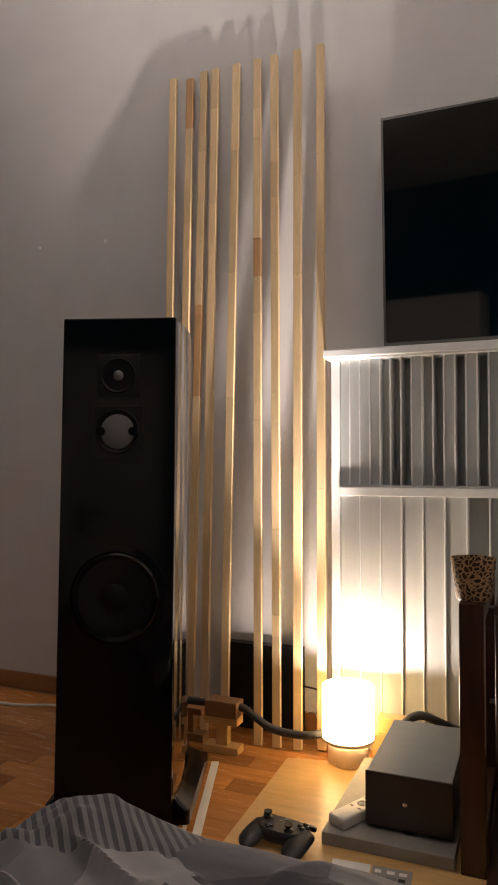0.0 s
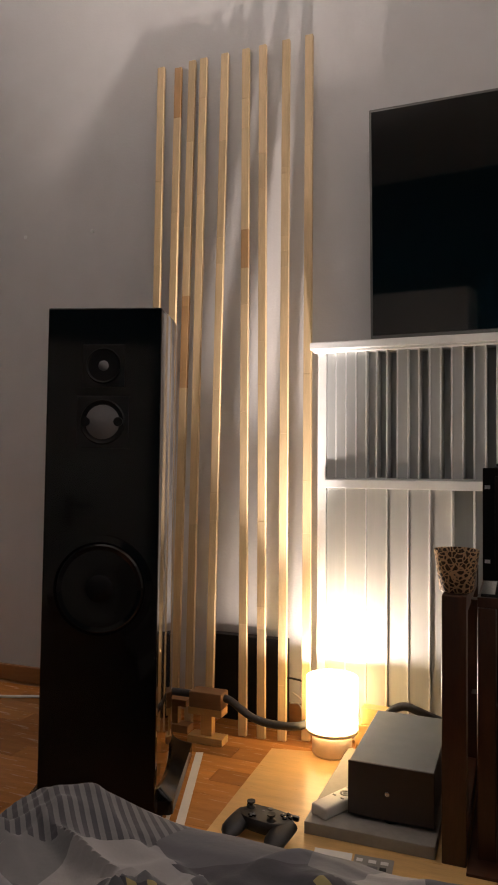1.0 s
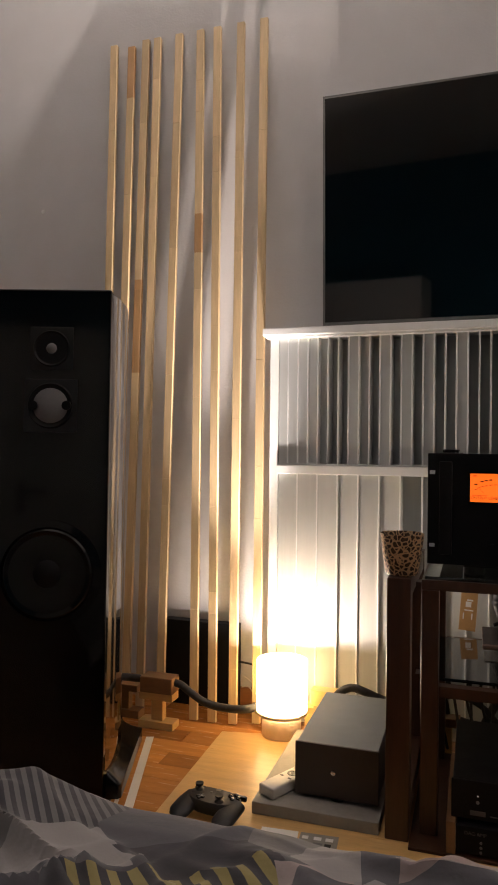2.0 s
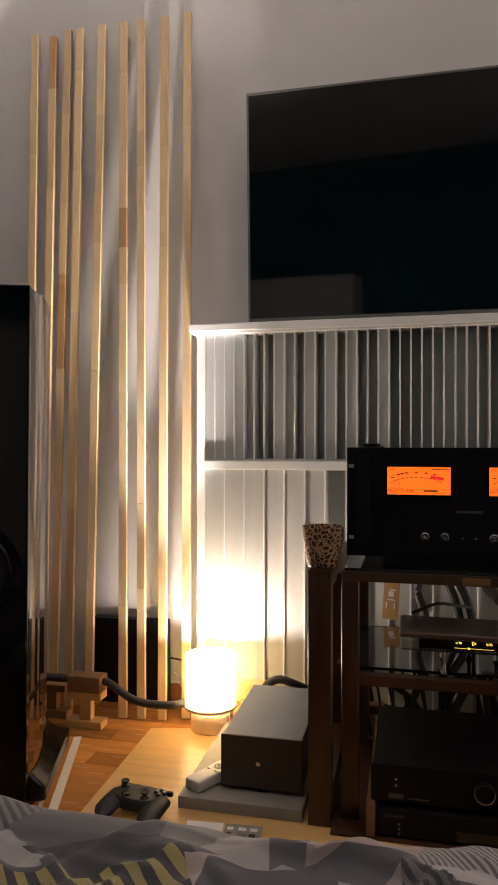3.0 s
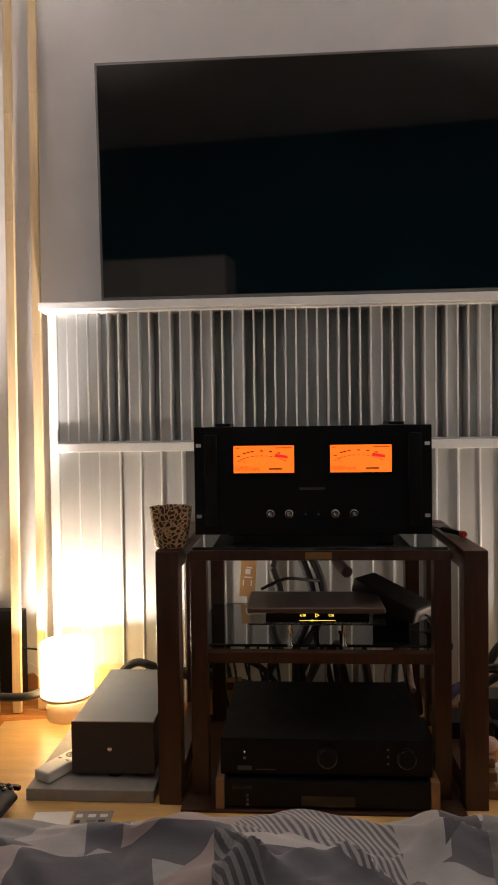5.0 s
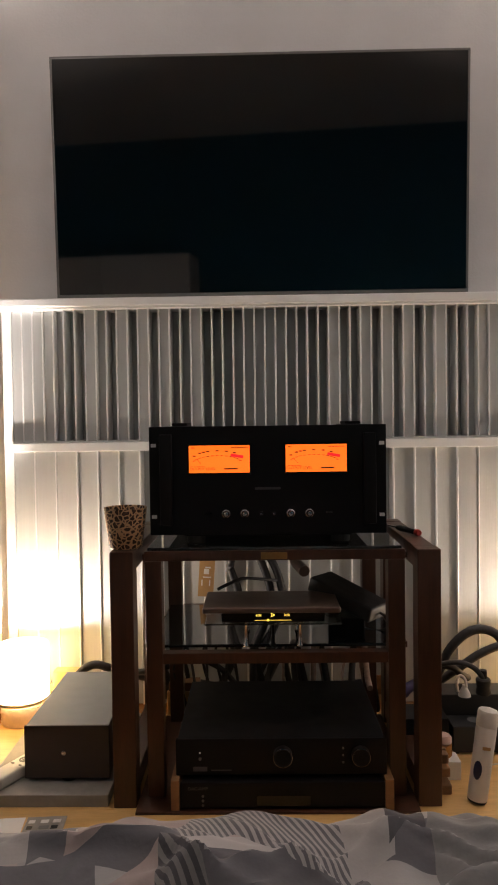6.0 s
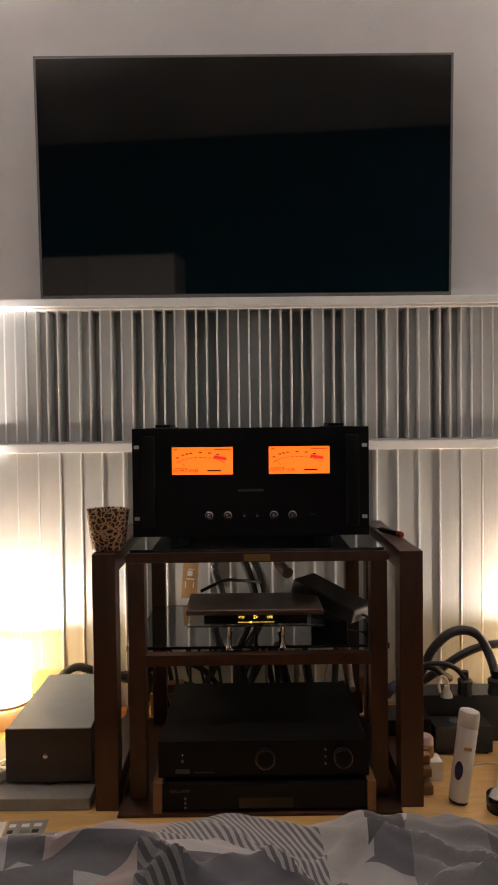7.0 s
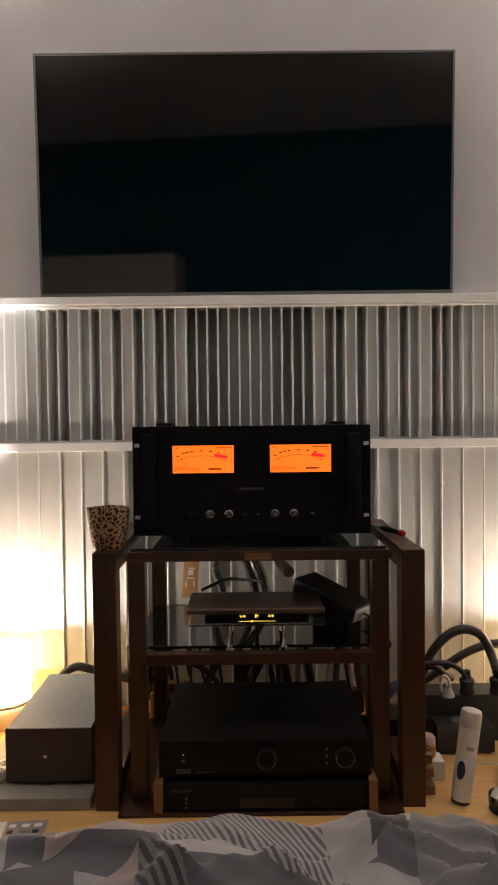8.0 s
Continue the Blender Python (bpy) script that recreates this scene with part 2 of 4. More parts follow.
def cover_height(x, y):
    edge = 0.755 + 0.012 * noise.noise((x * 3.1, 0.3, 0))
    crest = ridge(x)
    n = noise.noise((x * 4.0 + y * 1.5, y * 6.0, 2.0)) * 0.020 + noise.noise((x * 9 - y * 4, y * 13, 5.0)) * 0.010
    wx, wy = x + 0.02 * noise.noise((x * 8, y * 8, 1.0)), y + 0.02 * noise.noise((x * 8, y * 8, 6.0))
    for fx, fy, ang, w, h, l in FOLDS:
        dx, dy = wx - fx, wy - fy
        if abs(dx) > 0.45 or abs(dy) > 0.45:
            continue
        a, d = dx * math.cos(ang) + dy * math.sin(ang), -dx * math.sin(ang) + dy * math.cos(ang)
        side = w * (0.7 if d > 0 else 1.8)
        n += h * math.exp(-(d / side) ** 2 - (a / l) ** 2)
    back = min(1.0, max(0.0, (edge - y) / 0.12))
    z = crest + (n - 0.014) * (0.5 + 0.9 * back) - 0.012 * back
    if y > edge:
        d = y - edge
        z -= 3.2 * d * d + 0.05 * d if d < 0.1 else 0.037 + (d - 0.1) * 2.4
    return z


def build_bed():
    bed = thing("bed", "low bed with grey mattress under a rumpled patchwork duvet", "bed")
    part("base", bm_box(-0.60, 1.20, -1.30, 0.66, 0.06, 0.17, 0.01), WALNUT, bed, "dark wooden bed base")
    part("mattress", bm_box(-0.58, 1.18, -1.28, 0.69, 0.17, 0.290, 0.03, 3), STONE, bed)
    for x in (-0.57, 1.10):
        for y in (-1.25, 0.60):
            part("leg", bm_box(x, x + 0.06, y, y + 0.06, 0, 0.06, 0.004), WALNUT, bed)
    bm = bmesh.new()
    nx, ny = 420, 260
    grid = []
    for j in range(ny + 1):
        v = j / ny
        y = -1.3 + 2.16 * (1 - (1 - v) ** 2.2)
        row = []
        for i in range(nx + 1):
            x = -0.70 + 1.98 * i / nx
            row.append(bm.verts.new((x, y, cover_height(x, y))))
        grid.append(row)
    for j in range(ny):
        for i in range(nx):
            bm.faces.new((grid[j][i], grid[j][i + 1], grid[j + 1][i + 1], grid[j + 1][i]))
    ob = solid("duvet", bm, DUVET, "rumpled grey and white duvet with patchwork triangles and stripes", "duvet", smooth=True)
    mod = ob.modifiers.new("thick", "SOLIDIFY")
    mod.thickness, mod.offset = 0.012, -1


def duvet_material():
    m = bpy.data.materials.new("duvet_cotton")
    m.use_nodes = True
    nt = m.node_tree
    L = nt.links.new
    bs = nt.nodes["Principled BSDF"]
    bs.inputs["Roughness"].default_value = 0.85
    bs.inputs["Sheen Weight"].default_value = 0.15

    def math_node(op, a, b=None):
        n = nt.nodes.new("ShaderNodeMath")
        n.operation = op
        for k, v in enumerate((a, b)):
            if v is None:
                continue
            if isinstance(v, (int, float)):
                n.inputs[k].default_value = v
            else:
                L(v, n.inputs[k])
        return n.outputs[0]

    co = nt.nodes.new("ShaderNodeTexCoord")
    sp = nt.nodes.new("ShaderNodeSeparateXYZ")
    L(co.outputs["Object"], sp.inputs[0])
    x, y = sp.outputs[0], sp.outputs[1]
    a = 0.17
    # three families of lines make the triangles
    u = math_node("DIVIDE", math_node("ADD", x, math_node("MULTIPLY", y, 0.35)), a)
    v = math_node("DIVIDE", math_node("ADD", math_node("MULTIPLY", x, -0.25), math_node("MULTIPLY", y, 1.1)), a * 0.62)
    w = math_node("ADD", math_node("FRACT", u), math_node("FRACT", v))
    half = math_node("GREATER_THAN", w, 1.0)
    cell = nt.nodes.new("ShaderNodeCombineXYZ")
    L(math_node("FLOOR", u), cell.inputs[0])
    L(math_node("FLOOR", v), cell.inputs[1])
    L(half, cell.inputs[2])
    wn = nt.nodes.new("ShaderNodeTexWhiteNoise")
    L(cell.outputs[0], wn.inputs["Vector"])
    ramp = nt.nodes.new("ShaderNodeValToRGB")
    ramp.color_ramp.interpolation = "CONSTANT"
    cols = ((0.0, (0.12, 0.122, 0.135)), (0.26, (0.23, 0.23, 0.24)), (0.45, (0.40, 0.385, 0.39)), (0.60, (0.37, 0.315, 0.31)), (0.74, (0.10, 0.10, 0.115)), (0.86, (0.30, 0.295, 0.30)))
    el = ramp.color_ramp.elements
    while len(el) < len(cols):
        el.new(0.5)
    for e, (p, c) in zip(el, cols):
        e.position, e.color = p, (*c, 1)
    L(wn.outputs["Value"], ramp.inputs[0])
    wob = nt.nodes.new("ShaderNodeTexNoise")
    wob.inputs["Scale"].default_value = 9
    L(co.outputs["Object"], wob.inputs["Vector"])
    drift = math_node("MULTIPLY", math_node("SUBTRACT", wob.outputs["Fac"], 0.5), 0.03)
    px, py = math_node("ADD", x, drift), math_node("SUBTRACT", y, drift)
    out = ramp.outputs[0]

    def blend(fac, under, over):
        n = nt.nodes.new("ShaderNodeMix")
        n.data_type = "RGBA"
        L(fac, n.inputs[0])
        for k, v in ((6, under), (7, over)):
            if isinstance(v, tuple):
                n.inputs[k].default_value = (*v, 1)
            else:
                L(v, n.inputs[k])
        return n.outputs[2]

    def patch(corners, color, stripe=None, width=0.012, slope=(0.93, 0.38)):
        """One sewn patch: a convex outline, plain or with printed stripes."""
        nonlocal out
        cx, cy = sum(c[0] for c in corners) / len(corners), sum(c[1] for c in corners) / len(corners)
        inside = None
        for (x0, y0), (x1, y1) in zip(corners, corners[1:] + corners[:1]):
            nx, ny = y1 - y0, x0 - x1
            if nx * (cx - x0) + ny * (cy - y0) < 0:
                nx, ny = -nx, -ny
            e = math_node("GREATER_THAN", math_node("ADD", math_node("MULTIPLY", px, nx), math_node("MULTIPLY", py, ny)), nx * x0 + ny * y0)
            inside = e if inside is None else math_node("MULTIPLY", inside, e)
        tone = color
        if stripe:
            run = math_node("ADD", math_node("MULTIPLY", px, slope[0] / width), math_node("MULTIPLY", py, slope[1] / width))
            tone = blend(math_node("GREATER_THAN", math_node("FRACT", math_node("ADD", run, 40.0)), 0.5), color, stripe)
        out = blend(inside, out, tone)

    dark, slate, grey, pale, pink = (0.060, 0.060, 0.070), (0.105, 0.105, 0.12), (0.17, 0.17, 0.175), (0.32, 0.31, 0.31), (0.30, 0.245, 0.24)
    patch([(-0.718, 0.587), (-0.477, 0.629), (-0.393, 0.744), (-0.634, 0.839)], grey)
    patch([(-0.634, 0.682), (-0.487, 0.703), (-0.382, 0.750), (-0.382, 0.839), (-0.655, 0.839)], dark, grey, 0.0125, (0.72, 0.70))
    patch([(-0.487, 0.608), (-0.288, 0.692), (-0.361, 0.723), (-0.393, 0.750), (-0.466, 0.723)], pale)
    patch([(-0.393, 0.750), (-0.351, 0.723), (-0.214, 0.771), (-0.214, 0.860), (-0.382, 0.860)], slate)
    patch([(-0.361, 0.723), (-0.288, 0.687), (-0.161, 0.734), (-0.182, 0.755), (-0.214, 0.776)], dark)
    patch([(-0.214, 0.771), (-0.177, 0.744), (-0.109, 0.781), (-0.109, 0.860), (-0.214, 0.860)], grey)
    patch([(-0.161, 0.750), (-0.120, 0.734), (-0.083, 0.739), (-0.096, 0.860), (-0.109, 0.860)], pale)
    patch([(-0.096, 0.860), (-0.083, 0.734), (-0.048, 0.750), (-0.046, 0.860)], slate)
    patch([(-0.380, 0.640), (-0.180, 0.745), (-0.150, 0.690), (-0.190, 0.600)], dark, (0.34, 0.29, 0.125), 0.020, (0.62, 0.78))
    patch([(-0.146, 0.734), (-0.151, 0.629), (0.017, 0.629), (-0.004, 0.734), (-0.078, 0.734)], slate)
    patch([(-0.048, 0.860), (-0.041, 0.739), (0.059, 0.765), (0.101, 0.802), (0.090, 0.860)], pink)
    patch([(-0.036, 0.650), (0.059, 0.734), (0.057, 0.629)], pink)
    patch([(0.059, 0.739), (0.085, 0.734), (0.143, 0.629), (0.057, 0.629)], dark, grey, 0.009, (0.80, 0.60))
    patch([(0.085, 0.734), (0.143, 0.629), (0.280, 0.650), (0.248, 0.713), (0.196, 0.723), (0.143, 0.755)], slate)
    patch([(0.050, 0.750), (0.140, 0.765), (0.243, 0.86), (0.100, 0.86)], slate, pale, 0.0068, (0.93, 0.38))
    patch([(0.135, 0.765), (0.200, 0.715), (0.250, 0.705), (0.243, 0.86), (0.150, 0.86)], slate, pale, 0.0068, (0.93, 0.38))
    patch([(0.243, 0.860), (0.248, 0.713), (0.295, 0.723), (0.300, 0.860)], pale)
    patch([(0.297, 0.860), (0.290, 0.734), (0.337, 0.765), (0.337, 0.860)], dark)
    patch([(0.337, 0.860), (0.337, 0.771), (0.311, 0.629), (0.426, 0.629), (0.416, 0.860)], grey)
    patch([(0.416, 0.860), (0.426, 0.629), (0.626, 0.629), (0.626, 0.860)], slate)
    L(out, bs.inputs["Base Color"])
    no = nt.nodes.new("ShaderNodeTexNoise")
    no.inputs["Scale"].default_value = 55
    no.inputs["Detail"].default_value = 6
    L(co.outputs["Object"], no.inputs["Vector"])
    bp = nt.nodes.new("ShaderNodeBump")
    bp.inputs["Strength"].default_value = 0.35
    bp.inputs["Distance"].default_value = 0.004
    L(no.outputs["Fac"], bp.inputs["Height"])
    L(bp.outputs[0], bs.inputs["Normal"])
    return m


DUVET = duvet_material()
build_bed()


# ---- wall diffuser and television ----
DY, DTOP = 1.945, 1.0885
DX0, DX1 = -0.533, 0.901
FIN_MID, FIN_PITCH = 0.1838, 0.02888


def build_diffuser():
    d = thing("sound_diffuser", "white wooden sound diffuser with upright slats of varied depth", "diffuser")
    back = WALL_Y - 0.004
    inner0, inner1 = DX0 + 0.025, DX1 - 0.025
    part("side_panel", bm_box(DX0, inner0, DY - 0.003, back, 0, DTOP, 0.0015), WHITE, d)
    part("side_panel", bm_box(inner1, DX1, DY - 0.003, back, 0, DTOP, 0.0015), WHITE, d)
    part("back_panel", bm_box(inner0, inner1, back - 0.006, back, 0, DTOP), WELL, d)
    top = part("top_shelf", bm_box(DX0 - 0.019, DX1 + 0.019, DY - 0.022, back, DTOP + 0.007, DTOP + 0.0285, 0.003), WHITE, d, "white top shelf")
    part("moulding", bm_box(DX0 - 0.010, DX1 + 0.010, DY - 0.014, back, DTOP, DTOP + 0.0068, 0.002), WHITE, top)
    shelf = part("middle_shelf", bm_box(inner0, inner1, DY - 0.012, back, 0.703, 0.7270, 0.002), WHITE, d)
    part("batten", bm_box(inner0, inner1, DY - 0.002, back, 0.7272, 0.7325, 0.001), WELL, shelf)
    # depths from the middle outwards, for one half
    upper = (.60, .62, .70, .82, 1.0, .96, .40, .74, 1.0, .44, .88, .26, .92, .34, .95, .58, .12, 1.0, .86, .62, .46, .34, .22, .12)
    lower = (.38, .44, .40, .45, .52, .85, .46, .42, .47, .30, .12, .08)
    for depths, z0, z1, pitch in ((upper, 0.7325, DTOP, FIN_PITCH), (lower, 0.0, 0.703, 2 * FIN_PITCH)):
        fin_mesh = None
        for side in (-1, 1):
            for i, s in enumerate(depths):
                a, b = FIN_MID + side * i * pitch, FIN_MID + side * (i + 1) * pitch
                a, b = max(min(a, b), inner0), min(max(a, b), inner1)
                if i or side > 0:
                    if fin_mesh is None:
                        ob = part("fin", bm_box(-0.0022, 0.0022, DY, back - 0.006, z0, z1, 0.0019, 3), WHITE, d, smooth=True)
                        fin_mesh = ob.data
                    else:
                        ob = new("fin", fin_mesh)
                        ob.parent = d
                    ob.location.x = FIN_MID + side * i * pitch
                # deeper wells sit further back; WELL's grey adds painted shade to all
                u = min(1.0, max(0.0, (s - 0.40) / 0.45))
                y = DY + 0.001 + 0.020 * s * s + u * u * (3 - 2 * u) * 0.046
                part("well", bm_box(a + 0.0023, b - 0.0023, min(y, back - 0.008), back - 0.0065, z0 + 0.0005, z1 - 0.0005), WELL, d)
    return d


build_diffuser()


def build_tv():
    tv = thing("television", "large flat black television on the wall, switched off", "television", (0.180, 1.9675, 1.126), 0)
    tv.matrix_basis = pose(0.1772, 1.9675, 1.124, 2.7, 0, -0.1)
    w, h = 1.1245, 0.640
    part("screen", bm_box(-w / 2 + 0.006, w / 2 - 0.006, -0.002, 0.010, 0.010, h - 0.006, 0.0008), SCREEN, tv, "black glossy screen")
    part("housing", bm_box(-w / 2 + 0.001, w / 2 - 0.001, 0.0005, 0.022, 0.001, h - 0.001, 0.003), MATTE, tv)
    part("back_bump", bm_box(-0.35, 0.35, 0.0225, 0.040, 0.05, 0.35, 0.006), MATTE, tv)
    b = 0.006
    part("bezel", bm_box(-w / 2, w / 2, -0.004, 0.012, h - b, h, 0.001), BEZEL, tv, "thin grey metal bezel")
    part("bezel", bm_box(-w / 2, w / 2, -0.004, 0.012, 0, b + 0.003, 0.001), BEZEL, tv)
    part("bezel", bm_box(-w / 2, -w / 2 + b, -0.004, 0.012, b + 0.003, h - b, 0.001), BEZEL, tv)
    part("bezel", bm_box(w / 2 - b, w / 2, -0.004, 0.012, b + 0.003, h - b, 0.001), BEZEL, tv)
    bracket = part("wall_bracket", bm_box(-0.2, 0.2, 0.030, 0.052, 0.22, 0.45, 0.002), MATTE, tv)


build_tv()

# ---- leaning slats ----
# top x, foot x, foot y, height of the brown stretch along the slat (start, end)
SLATS = (
    (-1.085, -1.030, 1.860, 1.40, 1.78, 0.0), (-1.022, -0.985, 1.865, 1.88, 2.05, 1.0), (-0.972, -0.955, 1.880, 1.00, 1.29, 0.9),
    (-0.932, -0.905, 1.875, 0.02, 0.10, 0.0), (-0.858, -0.832, 1.858, 0.60, 0.68, 0.0), (-0.787, -0.723, 1.850, 1.36, 1.48, 0.6),
    (-0.731, -0.668, 1.852, 0.30, 0.36, 0.0), (-0.655, -0.609, 1.859, 1.40, 1.66, 0.0), (-0.582, -0.548, 1.885, 0.58, 0.72, 1.0),
)


def build_slat(tx, fx, fy, b0, b1, brown):
    ty, tz = WALL_Y - 0.0095, 2.062
    foot, top = Vector((fx, fy + 0.004, 0.003)), Vector((tx, ty, tz))
    length = (top - foot).length
    s = thing("wooden_batten", "long slim pale spruce batten leaning against the wall", "batten", group="battens leaning on the wall")
    axis = (top - foot).normalized()
    side = axis.cross(Vector((0, 1, 0))).normalized()
    depth = side.cross(axis).normalized()
    s.matrix_basis = Matrix.Translation(foot) @ Matrix((side, -depth, axis)).transposed().to_4x4()
    joints = sorted({0.0, b0, b1, length, *(random.uniform(0.06, 0.95) * length for _ in range(5))})
    joints = [j for k, j in enumerate(joints) if k == 0 or j - joints[k - 1] > 0.02]
    for a, b in zip(joints, joints[1:]):
        dark = brown > 0.1 and b0 - 1e-4 <= a and b <= b1 + 1e-4
        part("length", bm_box(-0.0118, 0.0118, -0.0065, 0.0065, a, b, 0.0007, 1), SLAT_DARK if dark else SLAT, s,
             "browner heartwood length" if dark else "")
    return s


for row in SLATS:
    build_slat(*row)


# ---- loudspeaker ----
PLINTH_W, PLINTH_Y0, PLINTH_Y1 = 0.160, 0.030, 0.345


def build_speaker():
    sp = thing("floor_speaker", "tall glossy black floor-standing loudspeaker on a flared plinth", "loudspeaker", (-0.834, 1.287, 0), 18.0)
    half = 0.1265

    def outline(grow=0.0):
        pts = [(-half, 0.0), (half, 0.0)]
        for k in range(1, 15):
            t = k / 14
            pts.append((half + 0.020 * math.sin(math.pi * min(1, t * 1.5) * 0.5) - 0.075 * t ** 2.2 + grow, 0.36 * t))
        return pts + [(-x, y) for x, y in reversed(pts[2:])]

    part("cabinet", bm_prism([(x, y + 0.022) for x, y in outline()], 0.024, 1.115), GLOSS, sp, "curved gloss black cabinet", smooth=True)
    part("front_panel", bm_box(-half - 0.0005, half + 0.0005, -0.002, 0.0215, 0.020, 1.118, 0.004, 3), PANEL, sp, "satin black front panel")
    def frame_ring(bm, w, y0, y1, z):
        """A rounded rectangle of verts at one height."""
        pts = []
        for cx, cy, a0 in ((w, y1, 0), (-w, y1, 90), (-w, y0, 180), (w, y0, 270)):
            for k in range(5):
                a = radians(a0 + k * 22.5)
                pts.append(bm.verts.new((cx + 0.012 * math.cos(a) - math.copysign(0.012, cx), cy + 0.012 * math.sin(a) - (0.012 if a0 < 180 else -0.012), z)))
        return pts

    flare = bmesh.new()
    rings = [frame_ring(flare, PLINTH_W, PLINTH_Y0, PLINTH_Y1, z) for z in (0.016, 0.045)]
    for k in range(1, 9):
        t = k / 8
        g = (1 - math.sin(t * math.pi / 2)) * 0.94
        rings.append(frame_ring(flare, 0.118 + (PLINTH_W - 0.118) * g, 0.040 + (PLINTH_Y0 - 0.040) * g, 0.29 + (PLINTH_Y1 - 0.29) * g, 0.047 + 0.05 * t))
    for a, b in zip(rings, rings[1:]):
        for i in range(len(a)):
            flare.faces.new((a[i], a[(i + 1) % len(a)], b[(i + 1) % len(a)], b[i]))
    flare.faces.new(rings[0][::-1])
    flare.faces.new(rings[-1])
    part("plinth", flare, PLINTH, sp, "flared gloss black plinth", smooth=True)
    for x in (-0.12, 0.12):
        for y in (0.06, 0.31):
            part("foot", bm_lathe(((0, 0), (0.014, 0), (0.016, 0.012), (0.016, 0.018), (0, 0.018)), 16, (x, y, 0)), RUBBER, sp)

    def driver(name, z, plate, r, cap, cap_mat):
        if plate:
            p = part(name, bm_box(-plate / 2, plate / 2, -0.0045, -0.0015, z - plate / 2, z + plate / 2, 0.0014), DRIVER, sp)
        else:
            p = part(name, bm_lathe(((r * 1.18, 0.0015), (r * 1.18, 0.005), (r * 1.02, 0.006), (r * 1.0, 0.002)), 48, (0, 0, z), "y"), PANEL, sp, smooth=True)
        lift = 0.0047 if plate else 0.0025
        part("surround", bm_lathe(((r * 1.0, lift), (r * 0.94, lift + 0.004), (r * 0.84, lift + 0.001)), 40, (0, 0, z), "y"), MATTE if plate else PANEL, p, smooth=True)
        part("cone", bm_lathe(((r * 0.85, lift + 0.0012), (cap, lift + 0.0002)), 40, (0, 0, z), "y"), MATTE if plate else PANEL, p, smooth=True)
        part("cap", bm_lathe(((cap, lift + 0.0004), (cap * 0.7, lift + 0.005), (cap * 0.3, lift + 0.0075), (0, lift + 0.008)), 32, (0, 0, z), "y"), cap_mat, p, smooth=True)
        return p

    lean = Matrix.Translation((0, 0, 0.075)) @ pose(0, 0, 0, -2.2) @ Matrix.Translation((0, 0, -0.075))
    driver("tweeter", 0.988, 0.094, 0.040, 0.0115, CONE)
    mid = driver("midrange", 0.864, 0.115, 0.050, 0.038, CONE)
    for x in (-0.036, 0.036):
        part("notch", bm_lathe(((0.010, 0.006), (0.010, 0.0135), (0, 0.0135)), 20, (x, 0, 0.864), "y"), MATTE, mid)
    driver("woofer", 0.503, 0, 0.098, 0.030, MATTE)
    for ob in sp.children:
        if ob.name.split(".")[0] in ("cabinet", "front_panel", "tweeter", "midrange", "woofer"):
            ob.matrix_basis = lean


build_speaker()


# ---- table lamps ----
def build_lamp(x, y, lean):
    lamp = thing("table_lamp", "small lit cylindrical lamp with a glowing white shade on the floor", "lamp", (x, y, 0.0145), group="lamps by the diffuser")
    part("base", bm_lathe(((0, 0), (0.050, 0), (0.0525, 0.003), (0.0525, 0.050), (0.049, 0.054), (0, 0.054)), 40), LAMP_BASE, lamp, smooth=True)
    shade = part("shade", bm_lathe(((0.0, 0.060), (0.064, 0.060), (0.0680, 0.064), (0.0680, 0.196), (0.0665, 0.196), (0.0665, 0.066), (0.0, 0.064)), 48), SHADE, lamp, "glowing white shade", smooth=True)
    part("trim_ring", bm_lathe(((0.0683, 0.0575), (0.0700, 0.060), (0.0700, 0.064), (0.0683, 0.066)), 48), LAMP_TRIM, shade)
    part("neck", bm_lathe(((0.030, 0.054), (0.030, 0.0598), (0, 0.0598)), 24), LAMP_TRIM, lamp)
    part("holder", bm_lathe(((0.016, 0.0645), (0.016, 0.105), (0.0, 0.095)), 20), LAMP_BASE, lamp)
    light = bpy.data.lights.new("bulb", "POINT")
    light.energy, light.color, light.shadow_soft_size = FLOOD_WATTS, LAMP_COLOR, 0.012
    bulb = new("bulb", light)
    bulb.parent = lamp
    bulb.matrix_basis = pose(0, 0, BULB_Z)
    # added spot, not a second bulb: lifts wall light and ceiling bounce
    light = bpy.data.lights.new("bounce_spot", "SPOT")
    light.energy, light.color, light.shadow_soft_size = BEAM_WATTS, LAMP_COLOR, 0.013
    light.spot_size, light.spot_blend = radians(BEAM_SPREAD), 1.0
    bulb = new("bounce_spot", light)
    bulb.parent = lamp
    bulb.matrix_basis = look((0, 0, BULB_Z), (lean, -0.29, BULB_Z + 1))
    return lamp


BULB_Z = 0.184
build_lamp(-0.455, 1.815, -0.28)
build_lamp(1.03, 1.815, 0.28)

# ---- board, slab and the low box ----
solid("wooden_board", bm_prism(((-0.610, 1.778), (-0.594, 1.15), (1.35, 1.15), (1.35, 1.90), (-0.30, 1.842)), 0.0, 0.0143), PINE, "wide pale pine board lying on the parquet floor", "board")
solid("stone_slab", bm_box(-0.408, -0.145, 1.405, 1.80, 0.0145, 0.0395, 0.002), STONE, "flat grey slab on the pine board", "slab")


